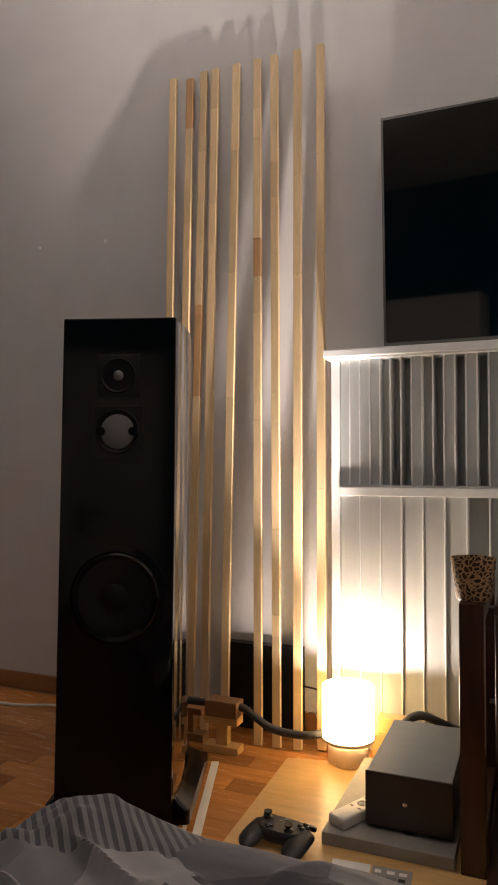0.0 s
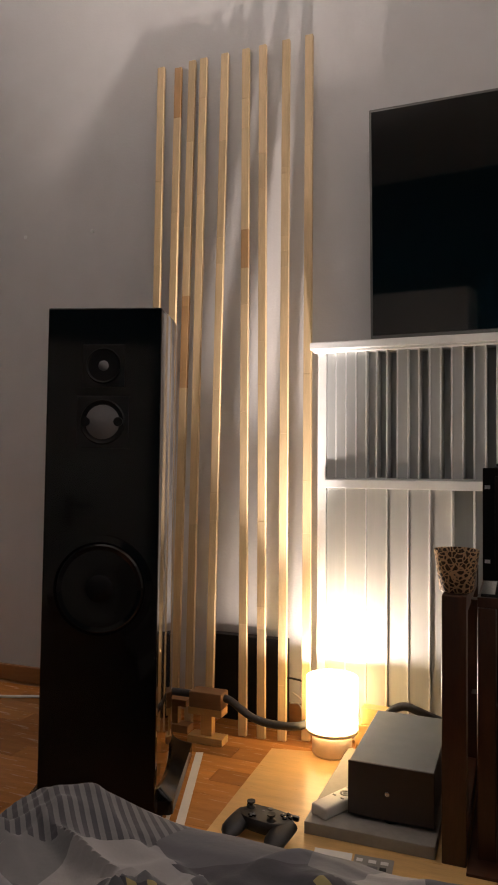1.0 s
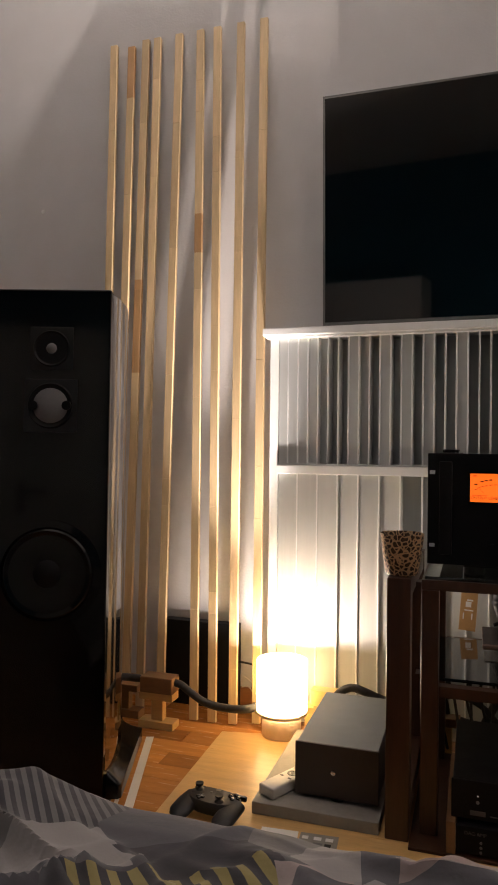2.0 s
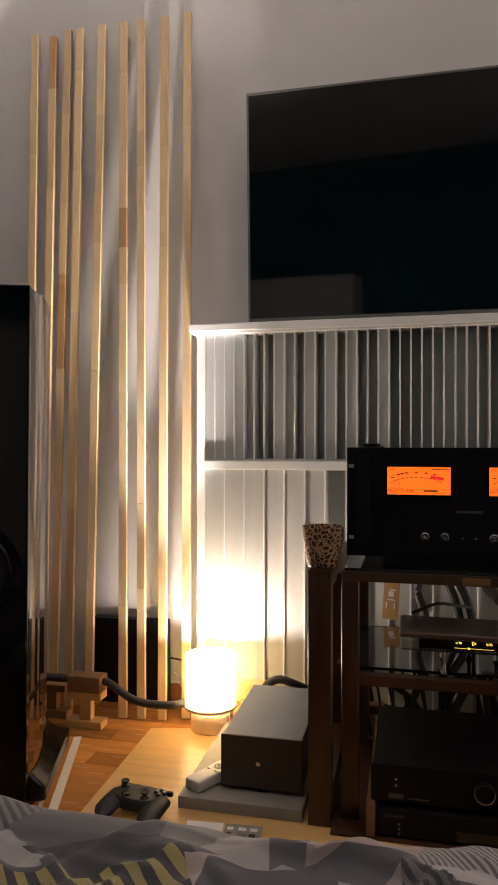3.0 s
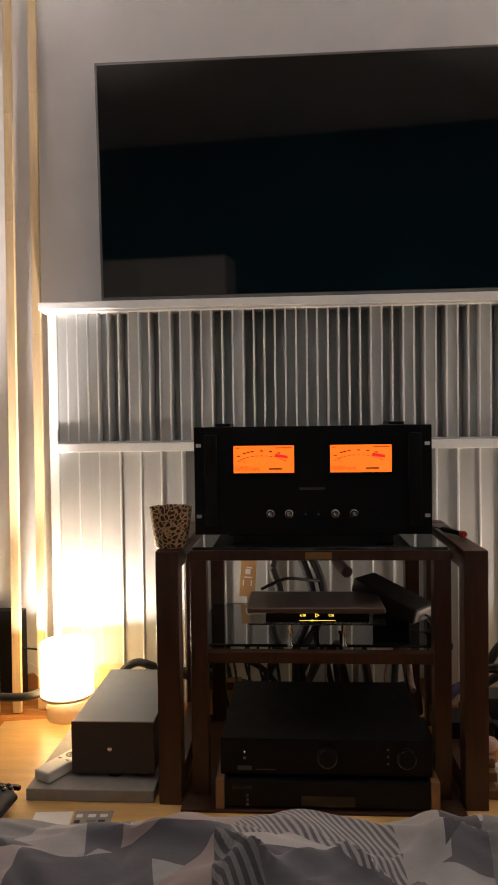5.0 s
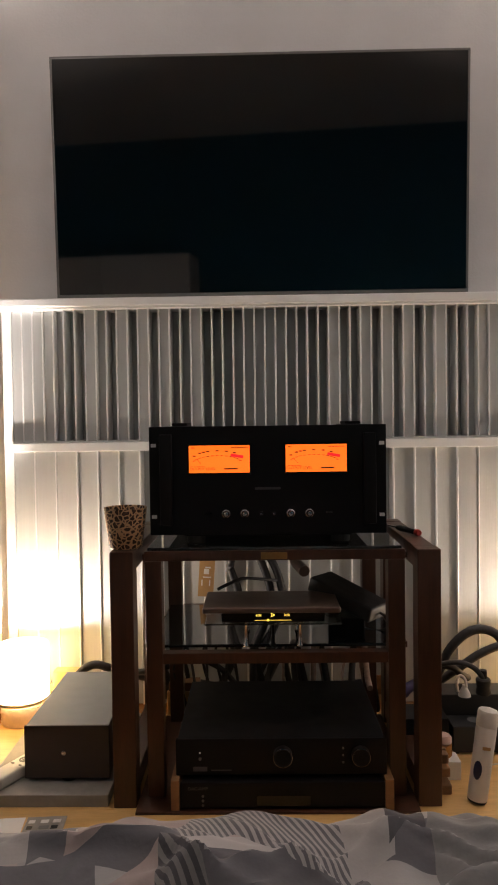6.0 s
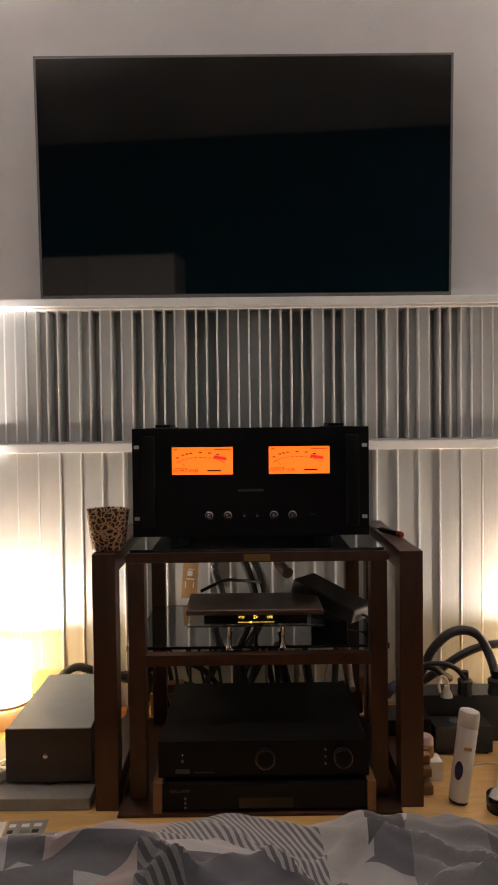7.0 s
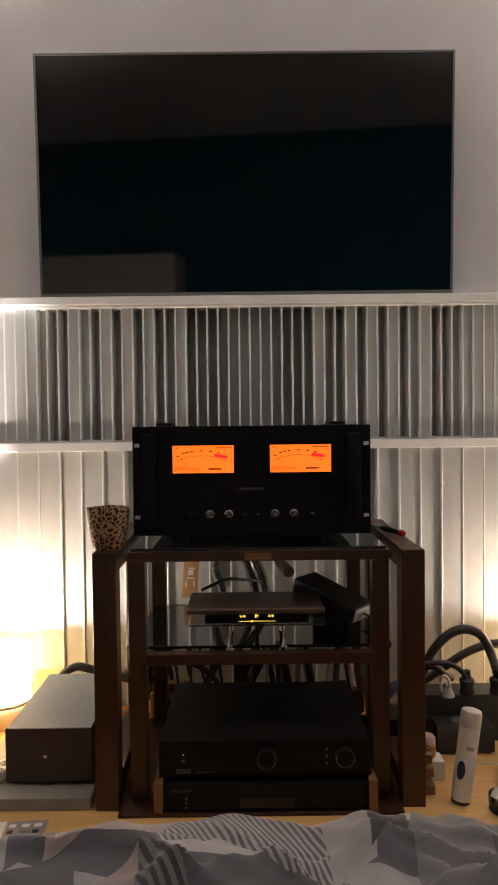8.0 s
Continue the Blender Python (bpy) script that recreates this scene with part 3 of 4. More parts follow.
def build_low_box():
    b = thing("power_supply", "low grey metal audio box with dark front on the slab", "audio unit", (-0.2400, 1.455, 0.0395), 0)
    w = 0.0880
    part("cover", bm_box(-w + 0.002, w - 0.002, 0.006, 0.318, 0.0105, 0.116, 0.0015), STEEL, b, "grey painted steel cover")
    front = part("front_plate", bm_box(-w, w, 0, 0.006, 0.0080, 0.118, 0.0015), ALU, b, "dark brown-grey front plate")
    part("button", bm_lathe(((0, 0.0), (0.005, 0.0), (0.005, 0.003), (0.004, 0.0035), (0, 0.0035)), 20, (-0.006, 0, 0.062), "y"), CHROME, front, smooth=True)
    for x, y in ((0.0, 0.022), (-0.06, 0.27), (0.06, 0.27)):
        part("foot", bm_lathe(((0, 0), (0.017, 0), (0.019, 0.003), (0.018, 0.007), (0.015, 0.0102), (0, 0.0102)), 24, (x, y, 0)), RUBBER, b, smooth=True)


build_low_box()


# ---- rack ----
def build_rack():
    r = thing("audio_rack", "dark walnut audio rack with smoked glass shelves", "rack")
    y0, y1 = 1.40, 1.83
    for x in (-0.133, 0.471):
        part("post", bm_box(x, x + 0.046, y0, y0 + 0.046, 0.0145, 0.525, 0.0025), WALNUT, r)
        part("post", bm_box(x, x + 0.046, y1 - 0.046, y1, 0.0145, 0.525, 0.0025), WALNUT, r)
        part("side_rail", bm_box(x + 0.002, x + 0.044, y0 + 0.0465, y1 - 0.0465, 0.482, 0.5245, 0.002), WALNUT, r)
        part("side_rail", bm_box(x + 0.002, x + 0.044, y0 + 0.0465, y1 - 0.0465, 0.03, 0.07, 0.002), WALNUT, r)
    xa, xb, ya, yb = -0.069, 0.453, 1.430, 1.82
    for x in (xa, xb - 0.034):
        for y in (ya, yb - 0.034):
            part("inner_post", bm_box(x, x + 0.034, y, y + 0.034, 0.0202, 0.500, 0.002), WALNUT, r)
    for x in (xa, xb):
        for zz in (0.30, 0.49):
            part("spacer", bm_box(min(x, x + (0.0178 if x > 0 else -0.0158)), max(x, x + (0.0178 if x > 0 else -0.0158)), 1.50, 1.53, zz, zz + 0.012), WALNUT, r)
    for z, h in ((0.5005, 0.020), (0.292, 0.0215)):
        inset = 0.0 if z > 0.4 else 0.0345
        part("front_rail", bm_box(xa + inset, xb - inset, ya, ya + 0.026, z, z + h, 0.0015), WALNUT, r)
        part("rear_rail", bm_box(xa + inset, xb - inset, yb - 0.026, yb, z, z + h, 0.0015), WALNUT, r)
        for x in (xa, xb - 0.026):
            part("shelf_rail", bm_box(x, x + 0.026, ya + (0.0265 if z > 0.4 else 0.0345), yb - (0.0265 if z > 0.4 else 0.0345), z, z + h, 0.0015), WALNUT, r)
        part("glass_shelf", bm_box(xa + 0.006, xb - 0.006, ya + 0.036 if z < 0.4 else ya + 0.004, yb - 0.036 if z < 0.4 else yb - 0.004, z + h + 0.0005, z + h + 0.0065, 0.001), GLASS_DARK, r, "smoked glass shelf")
    part("bottom_shelf", bm_box(-0.086, 0.470, 1.375, 1.825, 0.0146, 0.0200, 0.001), WALNUT, r, "dark wooden bottom shelf")
    plate = part("name_plate", bm_box(0.165, 0.218, ya - 0.0015, ya - 0.0002, 0.503, 0.517, 0.0004), BRASS, r, "small brass plate")


build_rack()


def text_mesh(name, words, size, mat, parent, at, align="CENTER"):
    """Raised lettering that faces the room."""
    cu = bpy.data.curves.new(name, "FONT")
    cu.body, cu.size, cu.align_x, cu.extrude = words, size, align, 0.0002
    tmp = bpy.data.objects.new(name, cu)
    scene.collection.objects.link(tmp)
    me = bpy.data.meshes.new_from_object(tmp.evaluated_get(bpy.context.evaluated_depsgraph_get()))
    bpy.data.objects.remove(tmp)
    me.materials.clear()
    me.materials.append(mat)
    ob = new(name, me)
    ob.parent = parent
    ob.matrix_basis = pose(*at, 90, 0, 0)
    return ob


def build_amp():
    a = thing("power_amplifier", "large black rack-mount power amplifier with two lit orange meters", "amplifier", (0.181, 1.462, 0.548))
    face = part("faceplate", bm_box(-0.2415, 0.2415, 0, 0.006, 0, 0.222, 0.0012), MATTE, a, "black metal faceplate")
    part("chassis", bm_box(-0.172, 0.172, 0.0065, 0.345, -0.004, 0.208, 0.002), MATTE, a)
    for s in (-1, 1):
        base = part("heat_sink", bm_box(s * 0.2 - 0.024, s * 0.2 + 0.024, 0.02, 0.345, 0.01, 0.200, 0.001), MATTE, a)
        for k in range(5):
            x = s * 0.2 - 0.020 + k * 0.010
            part("fin", bm_box(x - 0.0012, x + 0.0012, 0.0205, 0.345, 0.2002, 0.222), MATTE, base)
        for z in (0.038, 0.184):
            part("rack_slot", bm_box(s * 0.2325 - 0.0052, s * 0.2325 + 0.0052, -0.0006, 0.0002, z - 0.0036, z + 0.0036, 0.0002), WHITE, face, "bare pale metal slot")
        part("handle", bm_box(s * 0.206 - 0.012, s * 0.206 + 0.012, -0.020, -0.0003, 0.022, 0.206, 0.002, 2), MATTE, face, smooth=True)
    for s in (-1, 1):
        part("lid_rail", bm_box(s * 0.205 - 0.018, s * 0.205 + 0.018, 0.23, 0.335, 0.2222, 0.2290, 0.002), MATTE, a)
    for x in (-0.15, 0.15):
        for y in (0.03, 0.32):
            part("foot", bm_lathe(((0, -0.0200), (0.018, -0.0200), (0.020, -0.017), (0.020, -0.004), (0, -0.004)), 20, (x, y, 0)), RUBBER, a)
    for cx in (-0.098, 0.099):
        w, h, zc = 0.124, 0.056, 0.155
        m = part("meter", bm_box(cx - w / 2, cx + w / 2, -0.0012, -0.0002, zc - h / 2, zc + h / 2), METER, face, "glowing orange meter face")
        for x0, x1, z0, z1 in ((-w / 2 - 0.003, w / 2 + 0.003, h / 2, h / 2 + 0.003), (-w / 2 - 0.003, w / 2 + 0.003, -h / 2 - 0.003, -h / 2),
                               (-w / 2 - 0.003, -w / 2, -h / 2, h / 2), (w / 2, w / 2 + 0.003, -h / 2, h / 2)):
            part("meter_frame", bm_box(cx + x0, cx + x1, -0.0035, -0.0001, zc + z0, zc + z1), GLOSS, m)
        # scale: two arcs of ticks, the red end, the needle and the words
        for k in range(13):
            ang = radians(64 - k * 10.6)
            px, pz = cx - 0.004 - 0.105 * math.sin(ang) * 0.5, zc - 0.083 + 0.096 * math.cos(ang * 0.42)
            tick = bm_box(-0.0028, 0.0028, -0.0017, -0.0013, -0.0006, 0.0006)
            ob = part("tick", tick, METER_INK, m)
            ob.matrix_basis = pose(px, 0, pz - 0.006, 0, 0, 0) @ pose(0, 0, 0, 0, -math.degrees(ang) * 0.25, 0)
            if k in (0, 2, 3, 4, 6, 8, 10):
                num = part("numeral", bm_box(-0.0030, 0.0030, -0.0017, -0.0013, -0.0012, 0.0012), METER_INK, m)
                num.matrix_basis = pose(px, 0, pz + 0.004, 0, 0, 0)
        red = part("red_zone", bm_box(-0.013, 0.013, -0.0018, -0.0013, -0.0029, 0.0029), METER_RED, m, "red overload band")
        red.matrix_basis = pose(cx + 0.036, 0, zc + 0.006, 0, 10, 0)
        needle = part("needle", bm_box(-0.0003, 0.0003, -0.0022, -0.0019, 0, 0.012), METER_INK, m)
        needle.matrix_basis = pose(cx - 0.037, 0, zc - 0.010, 0, -42, 0)
        text_mesh("lettering", "OUTPUT LEVEL", 0.0078, METER_INK, m, (cx - 0.034, -0.0014, zc - 0.0225))
        part("lettering", bm_box(cx + 0.010, cx + 0.037, -0.0017, -0.0013, zc - 0.0215, zc - 0.0185), METER_INK, m)
        part("lettering", bm_box(cx - 0.058, cx - 0.030, -0.0017, -0.0013, zc - 0.0155, zc - 0.0148), METER_INK, m)
        part("lettering", bm_box(cx + 0.024, cx + 0.058, -0.0017, -0.0013, zc + 0.0225, zc + 0.0238), METER_INK, m)
        part("lettering", bm_box(cx - 0.057, cx - 0.050, -0.0017, -0.0013, zc + 0.0225, zc + 0.0242), METER_INK, m)
    for x, r in ((-0.0855, 0.0085), (-0.0475, 0.0085), (-0.0135, 0.0045), (0.0125, 0.0045), (0.0465, 0.0085), (0.0845, 0.0085)):
        k = part("knob", bm_lathe(((r, 0.0), (r, 0.002), (r * 0.8, 0.003), (r * 0.75, 0.010), (r * 0.5, 0.0125), (0, 0.013)), 24, (x, -0.0003, 0.043), "y"), KNOB, face, "small polished metal knob", smooth=True)
    part("lettering", bm_box(-0.026, 0.026, -0.0005, -0.0001, 0.0915, 0.0965), PRINT, face)
    part("switch", bm_box(-0.128, -0.114, -0.002, -0.0001, 0.042, 0.046, 0.0005), GLOSS, face)
    part("switch", bm_box(0.118, 0.132, -0.002, -0.0001, 0.042, 0.046, 0.0005), GLOSS, face)


build_amp()


def build_component(name, label, x0, x1, y0, y1, z0, z1, foot_h):
    c = thing(name, label, "audio unit", ((x0 + x1) / 2, y0, z0))
    w, d, h = (x1 - x0) / 2, y1 - y0, z1 - z0
    part("case", bm_box(-w + 0.003, w - 0.003, 0.009, d, foot_h, h - 0.001, 0.002), MATTE, c)
    f = part("front_panel", bm_box(-w, w, 0, 0.0085, foot_h - 0.001, h, 0.0015), MATTE, c)
    for x in (-w + 0.05, w - 0.05):
        for y in (0.04, d - 0.05):
            part("foot", bm_lathe(((0, 0), (0.016, 0), (0.018, foot_h), (0, foot_h)), 16, (x, y, 0)), RUBBER, c)
    return c, f, w, h


pre, pf, pw, ph = build_component("preamplifier", "black preamplifier with two ring-edged knobs on another unit", -0.008, 0.408, 1.398, 1.71, 0.0745, 0.153, 0.008)
for x, r in ((0.003, 0.0188), (0.156, 0.0180)):
    k = part("knob", bm_lathe(((r, 0), (r, 0.012), (r * 0.93, 0.0145), (r * 0.86, 0.0148), (r * 0.82, 0.0135), (0, 0.0135)), 36, (x, -0.0002, 0.047), "y"), MATTE, pf, smooth=True)
    part("ring", bm_lathe(((r * 1.005, 0.0135), (r * 1.01, 0.0150), (r * 0.96, 0.0154), (r * 0.95, 0.0150)), 36, (x, -0.0002, 0.047), "y"), KNOB, k, "thin metal ring", smooth=True)
part("indicator", bm_lathe(((0.0012, 0), (0.0012, 0.001), (0, 0.0012)), 10, (-0.160, -0.0002, 0.052), "y"), WHITE_LED, pf)
for z in (0.060, 0.046, 0.032):
    part("button", bm_lathe(((0.0022, 0), (0.0022, 0.0015), (0, 0.0017)), 12, (0.122, -0.0002, z), "y"), GREY_BTN, pf)
part("button", bm_lathe(((0.0030, 0), (0.0030, 0.0015), (0, 0.0017)), 12, (-0.160, -0.0002, 0.040), "y"), GREY_BTN, pf)
part("lettering", bm_box(-0.174, -0.146, -0.0006, -0.0001, 0.015, 0.024), PRINT, pf)
part("lettering", bm_box(-0.138, -0.098, -0.0006, -0.0001, 0.016, 0.018), PRINT, pf)

dac, df, dw, dh = build_component("converter", "black audio converter between wooden cheeks at the rack's foot", 0.001, 0.401, 1.382, 1.71, 0.0202, 0.0740, 0.006)
for s in (-1, 1):
    part("cheek", bm_box(s * (dw + 0.009) - 0.0085, s * (dw + 0.009) + 0.0085, -0.003, 0.31, 0.0002, dh + 0.0055, 0.001), OAK, dac, "pale wooden side cheek")
text_mesh("lettering", "DAC-AMP", 0.009, PRINT, df, (-0.165, -0.0003, dh - 0.014))
part("display", bm_box(-0.050, 0.055, -0.0006, -0.0001, 0.008, 0.028), DISPLAY, df)
for z in (0.010, 0.019, 0.028):
    part("button", bm_lathe(((0.0026, 0), (0.0026, 0.0015), (0, 0.0017)), 12, (-0.155, -0.0002, z), "y"), GREY_BTN, df)


# ---- on the rack ----
def build_streamer():
    s = thing("music_streamer", "small brown-topped music streamer with a lit yellow display", "audio unit", (0.188, 1.432, 0.3208))
    plate = part("platform", bm_box(-0.138, 0.138, -0.004, 0.150, 0.0495, 0.0530, 0.0006), CLEAR, s, "clear acrylic plate")
    for x in (-0.055, 0.0, 0.055):
        for y in (0.02, 0.13):
            part("platform_leg", bm_lathe(((0, 0), (0.006, 0), (0.006, 0.004), (0.0035, 0.008), (0.0035, 0.046), (0.006, 0.0490), (0, 0.0490)), 18, (x, y, 0)), CHROME if x else MATTE, s, smooth=True)
    body = part("body", bm_box(-0.104, 0.104, 0.004, 0.135, 0.0535, 0.072, 0.001), DISPLAY, s)
    top = part("top_cover", bm_box(-0.142, 0.136, -0.002, 0.140, 0.0725, 0.084, 0.004, 3), BROWN_TOP, s, "brown metal top cover")
    text_mesh("counter", "6/38", 0.0066, OLED, body, (-0.029, 0.0034, 0.0655))
    text_mesh("counter", "0:08", 0.0066, OLED, body, (0.028, 0.0034, 0.0655))
    tri = bmesh.new()
    a = [(-0.004, 0.0635), (-0.004, 0.0725), (0.0045, 0.068)]
    inner = [(-0.0028, 0.0654), (-0.0028, 0.0706), (0.0022, 0.068)]
    va = [tri.verts.new((x, 0.0034, z)) for x, z in a]
    vb = [tri.verts.new((x, 0.0034, z)) for x, z in inner]
    for k in range(3):
        tri.faces.new((va[k], va[(k + 1) % 3], vb[(k + 1) % 3], vb[k]))
    part("play_sign", tri, OLED, body)
    part("progress_line", bm_box(-0.037, 0.037, 0.0032, 0.0036, 0.0572, 0.0578), OLED, body)
    part("progress_dot", bm_lathe(((0.0022, 0.0), (0.0022, 0.0006), (0.0012, 0.0006), (0.0012, 0.0)), 16, (-0.010, 0.0038, 0.0575), "y"), OLED, body)
    return s


build_streamer()

brick = thing("power_brick", "black power brick lying askew beside the streamer", "power supply", (0.372, 1.590, 0.3925))
brick.matrix_basis = pose(0.346, 1.565, 0.381, 17, 0, 50)
part("case", bm_box(-0.040, 0.040, -0.088, 0.075, -0.0, 0.034, 0.007, 3), RUBBER, brick)
part("cord", bm_tube(((0.0, -0.0755, 0.016), (0.01, -0.10, 0.012), (0.034, -0.105, -0.01), (0.040, -0.08, -0.04), (0.030, -0.04, -0.050)), 0.0026, 8), RUBBER, brick)
stack = thing("hard_drive", "flat black box on the smoked glass shelf", "audio unit", (0.352, 1.560, 0.3208), -8)
part("case", bm_box(-0.038, 0.038, -0.07, 0.07, 0.0, 0.044, 0.004), DULL, stack)


def leopard():
    m = material("leopard_print", (0.34, 0.20, 0.085), 0.35)
    nt = m.node_tree
    bs = nt.nodes["Principled BSDF"]
    co = nt.nodes["Texture Coordinate"]
    vo = nt.nodes.new("ShaderNodeTexVoronoi")
    vo.feature = "DISTANCE_TO_EDGE"
    vo.inputs["Scale"].default_value = 100
    no = nt.nodes.new("ShaderNodeTexNoise")
    no.inputs["Scale"].default_value = 45
    mixv = nt.nodes.new("ShaderNodeVectorMath")
    mixv.operation = "MULTIPLY_ADD"
    mixv.inputs[1].default_value = (0.016, 0.016, 0.016)
    nt.links.new(co.outputs["Object"], no.inputs["Vector"])
    nt.links.new(no.outputs["Color"], mixv.inputs[0])
    nt.links.new(co.outputs["Object"], mixv.inputs[2])
    nt.links.new(mixv.outputs[0], vo.inputs["Vector"])
    rp = nt.nodes.new("ShaderNodeValToRGB")
    rp.color_ramp.interpolation = "EASE"
    rp.color_ramp.elements[0].position, rp.color_ramp.elements[0].color = 0.085, (0.60, 0.42, 0.25, 1)
    rp.color_ramp.elements[1].position, rp.color_ramp.elements[1].color = 0.15, (0.022, 0.011, 0.006, 1)
    e = rp.color_ramp.elements.new(0.46)
    e.color = (0.10, 0.05, 0.025, 1)
    nt.links.new(vo.outputs["Distance"], rp.inputs[0])
    nt.links.new(rp.outputs[0], bs.inputs["Base Color"])
    return m


LEOPARD = leopard()
cup = thing("candle_cup", "tapered cup with leopard print on the rack's top rail", "cup", (-0.109, 1.452, 0.526))
part("wall", bm_lathe(((0.0, 0.0), (0.031, 0.0), (0.0335, 0.003), (0.0435, 0.080), (0.0437, 0.082), (0.0425, 0.082), (0.0325, 0.006), (0, 0.006)), 48), LEOPARD, cup, smooth=True)

tool = thing("screwdriver", "red and black screwdriver lying on the rack's rail", "screwdriver", (0, 0, 0))
tool.matrix_basis = pose(0.5085, 1.549, 0.5325, 0, 0, 20)
part("handle_end", bm_lathe(((0, -0.0), (0.005, 0.0), (0.0075, 0.004), (0.0075, 0.012), (0.006, 0.016), (0, 0.016)), 16, (0, 0.016, 0), "y"), RED, tool, "red end cap", smooth=True)
part("handle", bm_lathe(((0, -0.075), (0.0045, -0.075), (0.007, -0.06), (0.0055, -0.02), (0.006, -0.001), (0, -0.001)), 16, (0, 0.016, 0), "y"), MATTE, tool, smooth=True)
part("shaft", bm_lathe(((0.002, -0.135), (0.002, -0.0755), (0, -0.0755)), 10, (0, 0.016, 0), "y"), CHROME, tool)


# ---- cables ----
def cable(label, points, radius, mat=None, sides=10):
    return solid("cable", bm_tube(points, radius, sides), mat or CABLE, label, "cable", smooth=True)


cable("thick black speaker cable on a wooden cable lifter", ((-1.02, 1.80, 0.11), (-0.945, 1.790, 0.122), (-0.850, 1.785, 0.126), (-0.748, 1.785, 0.126), (-0.700, 1.775, 0.108), (-0.655, 1.765, 0.091), (-0.600, 1.765, 0.083), (-0.530, 1.775, 0.086), (-0.500, 1.90, 0.075), (-0.40, 1.912, 0.060), (-0.33, 1.905, 0.080)), 0.0105)
cable("thick black power cable looping behind the low box", ((-0.318, 1.80, 0.112), (-0.302, 1.815, 0.140), (-0.270, 1.822, 0.156), (-0.235, 1.825, 0.148), (-0.19, 1.86, 0.120), (-0.10, 1.88, 0.09)), 0.0105)
cable("thin black wire from the dark panel by the wall", ((-0.640, 1.952, 0.150), (-0.600, 1.945, 0.150), (-0.572, 1.94, 0.146), (-0.545, 1.935, 0.120)), 0.0028)
cable("thin pale wire beside the lamp", ((-0.600, 1.93, 0.115), (-0.575, 1.92, 0.105), (-0.555, 1.915, 0.080), (-0.540, 1.91, 0.060), (-0.52, 1.91, 0.02)), 0.0022, WHITE_WIRE)
cable("thin pale wire beside the lamp", ((-0.605, 1.93, 0.085), (-0.580, 1.92, 0.090), (-0.560, 1.915, 0.066), (-0.53, 1.91, 0.03)), 0.0018, WHITE_WIRE)
cable("white wire lying on the floor along the wall", ((-2.0, 1.90, 0.0045), (-1.75, 1.858, 0.0045), (-1.63, 1.848, 0.0045), (-1.55, 1.860, 0.0045), (-1.46, 1.895, 0.0045), (-1.30, 1.93, 0.0045), (-1.1, 1.94, 0.0045)), 0.0042, WHITE_WIRE)
cable("thick black power cable looping up to a plug", ((0.560, 1.80, 0.06), (0.598, 1.755, 0.150), (0.622, 1.740, 0.212), (0.660, 1.735, 0.254), (0.700, 1.735, 0.266), (0.737, 1.735, 0.252), (0.758, 1.73, 0.215), (0.762, 1.70, 0.185), (0.762, 1.69, 0.172)), 0.0112)
cable("thick black power cable crossing behind the plugs", ((0.60, 1.81, 0.10), (0.655, 1.80, 0.142), (0.722, 1.80, 0.186), (0.790, 1.80, 0.208), (0.87, 1.81, 0.20), (0.95, 1.83, 0.14)), 0.0105)
cable("black mains cable arching to a plug", ((0.545, 1.72, 0.165), (0.590, 1.70, 0.192), (0.632, 1.69, 0.200), (0.664, 1.685, 0.190), (0.682, 1.68, 0.172), (0.686, 1.68, 0.162)), 0.0062)
cable("grey cable lying behind the outlet block", ((0.60, 1.74, 0.175), (0.628, 1.74, 0.172), (0.655, 1.75, 0.150), (0.68, 1.78, 0.13)), 0.0085, RUBBER)
cable("short white lead bent over the outlet block", ((0.622, 1.665, 0.140), (0.620, 1.665, 0.166), (0.628, 1.664, 0.178), (0.638, 1.662, 0.170), (0.641, 1.66, 0.152)), 0.0034, WHITE_WIRE)
cable("black power cable behind the rack's post", ((-0.10, 1.87, 0.05), (-0.085, 1.862, 0.10), (-0.115, 1.86, 0.16), (-0.115, 1.86, 0.215), (-0.090, 1.86, 0.243), (-0.055, 1.865, 0.250), (-0.02, 1.87, 0.22)), 0.011)
RNG = random.Random(7)
for k in range(13):
    x0 = 0.0 + 0.036 * k + RNG.uniform(-0.01, 0.01)
    x1 = x0 + RNG.uniform(-0.08, 0.08)
    z0 = RNG.choice((0.11, 0.13, 0.10))
    top = RNG.uniform(0.20, 0.285)
    cable("tangled black signal cable behind the audio units", ((x0, 1.715, z0), (x0, 1.765, z0 + 0.02), (x0 * 0.6 + x1 * 0.4, 1.785 + RNG.uniform(0, 0.02), top), (x1, 1.785 + RNG.uniform(0, 0.02), top - 0.05), (x1 + 0.02, 1.80, 0.09), (x1 + 0.03, 1.83, 0.03)),
          RNG.choice((0.0035, 0.005, 0.0075, 0.0085)), RNG.choice((CABLE, RUBBER, RUBBER, COPPER)))
for xs in ((0.10, 0.085), (0.135, 0.17), (0.155, 0.20)):
    cable("thick black cable hanging from the power amplifier", ((xs[0], 1.81, 0.56), (xs[0], 1.85, 0.54), (xs[0] + 0.004, 1.86, 0.47), (xs[1], 1.868, 0.40), (xs[1] + 0.02, 1.868, 0.33), (xs[1] + 0.03, 1.868, 0.22), (xs[1] - 0.03, 1.87, 0.08)), 0.0105)
cable("braided cable dropping behind the streamer", ((0.26, 1.81, 0.55), (0.262, 1.855, 0.53), (0.255, 1.862, 0.46), (0.25, 1.80, 0.43), (0.27, 1.72, 0.415)), 0.014, BROWN_TOP)
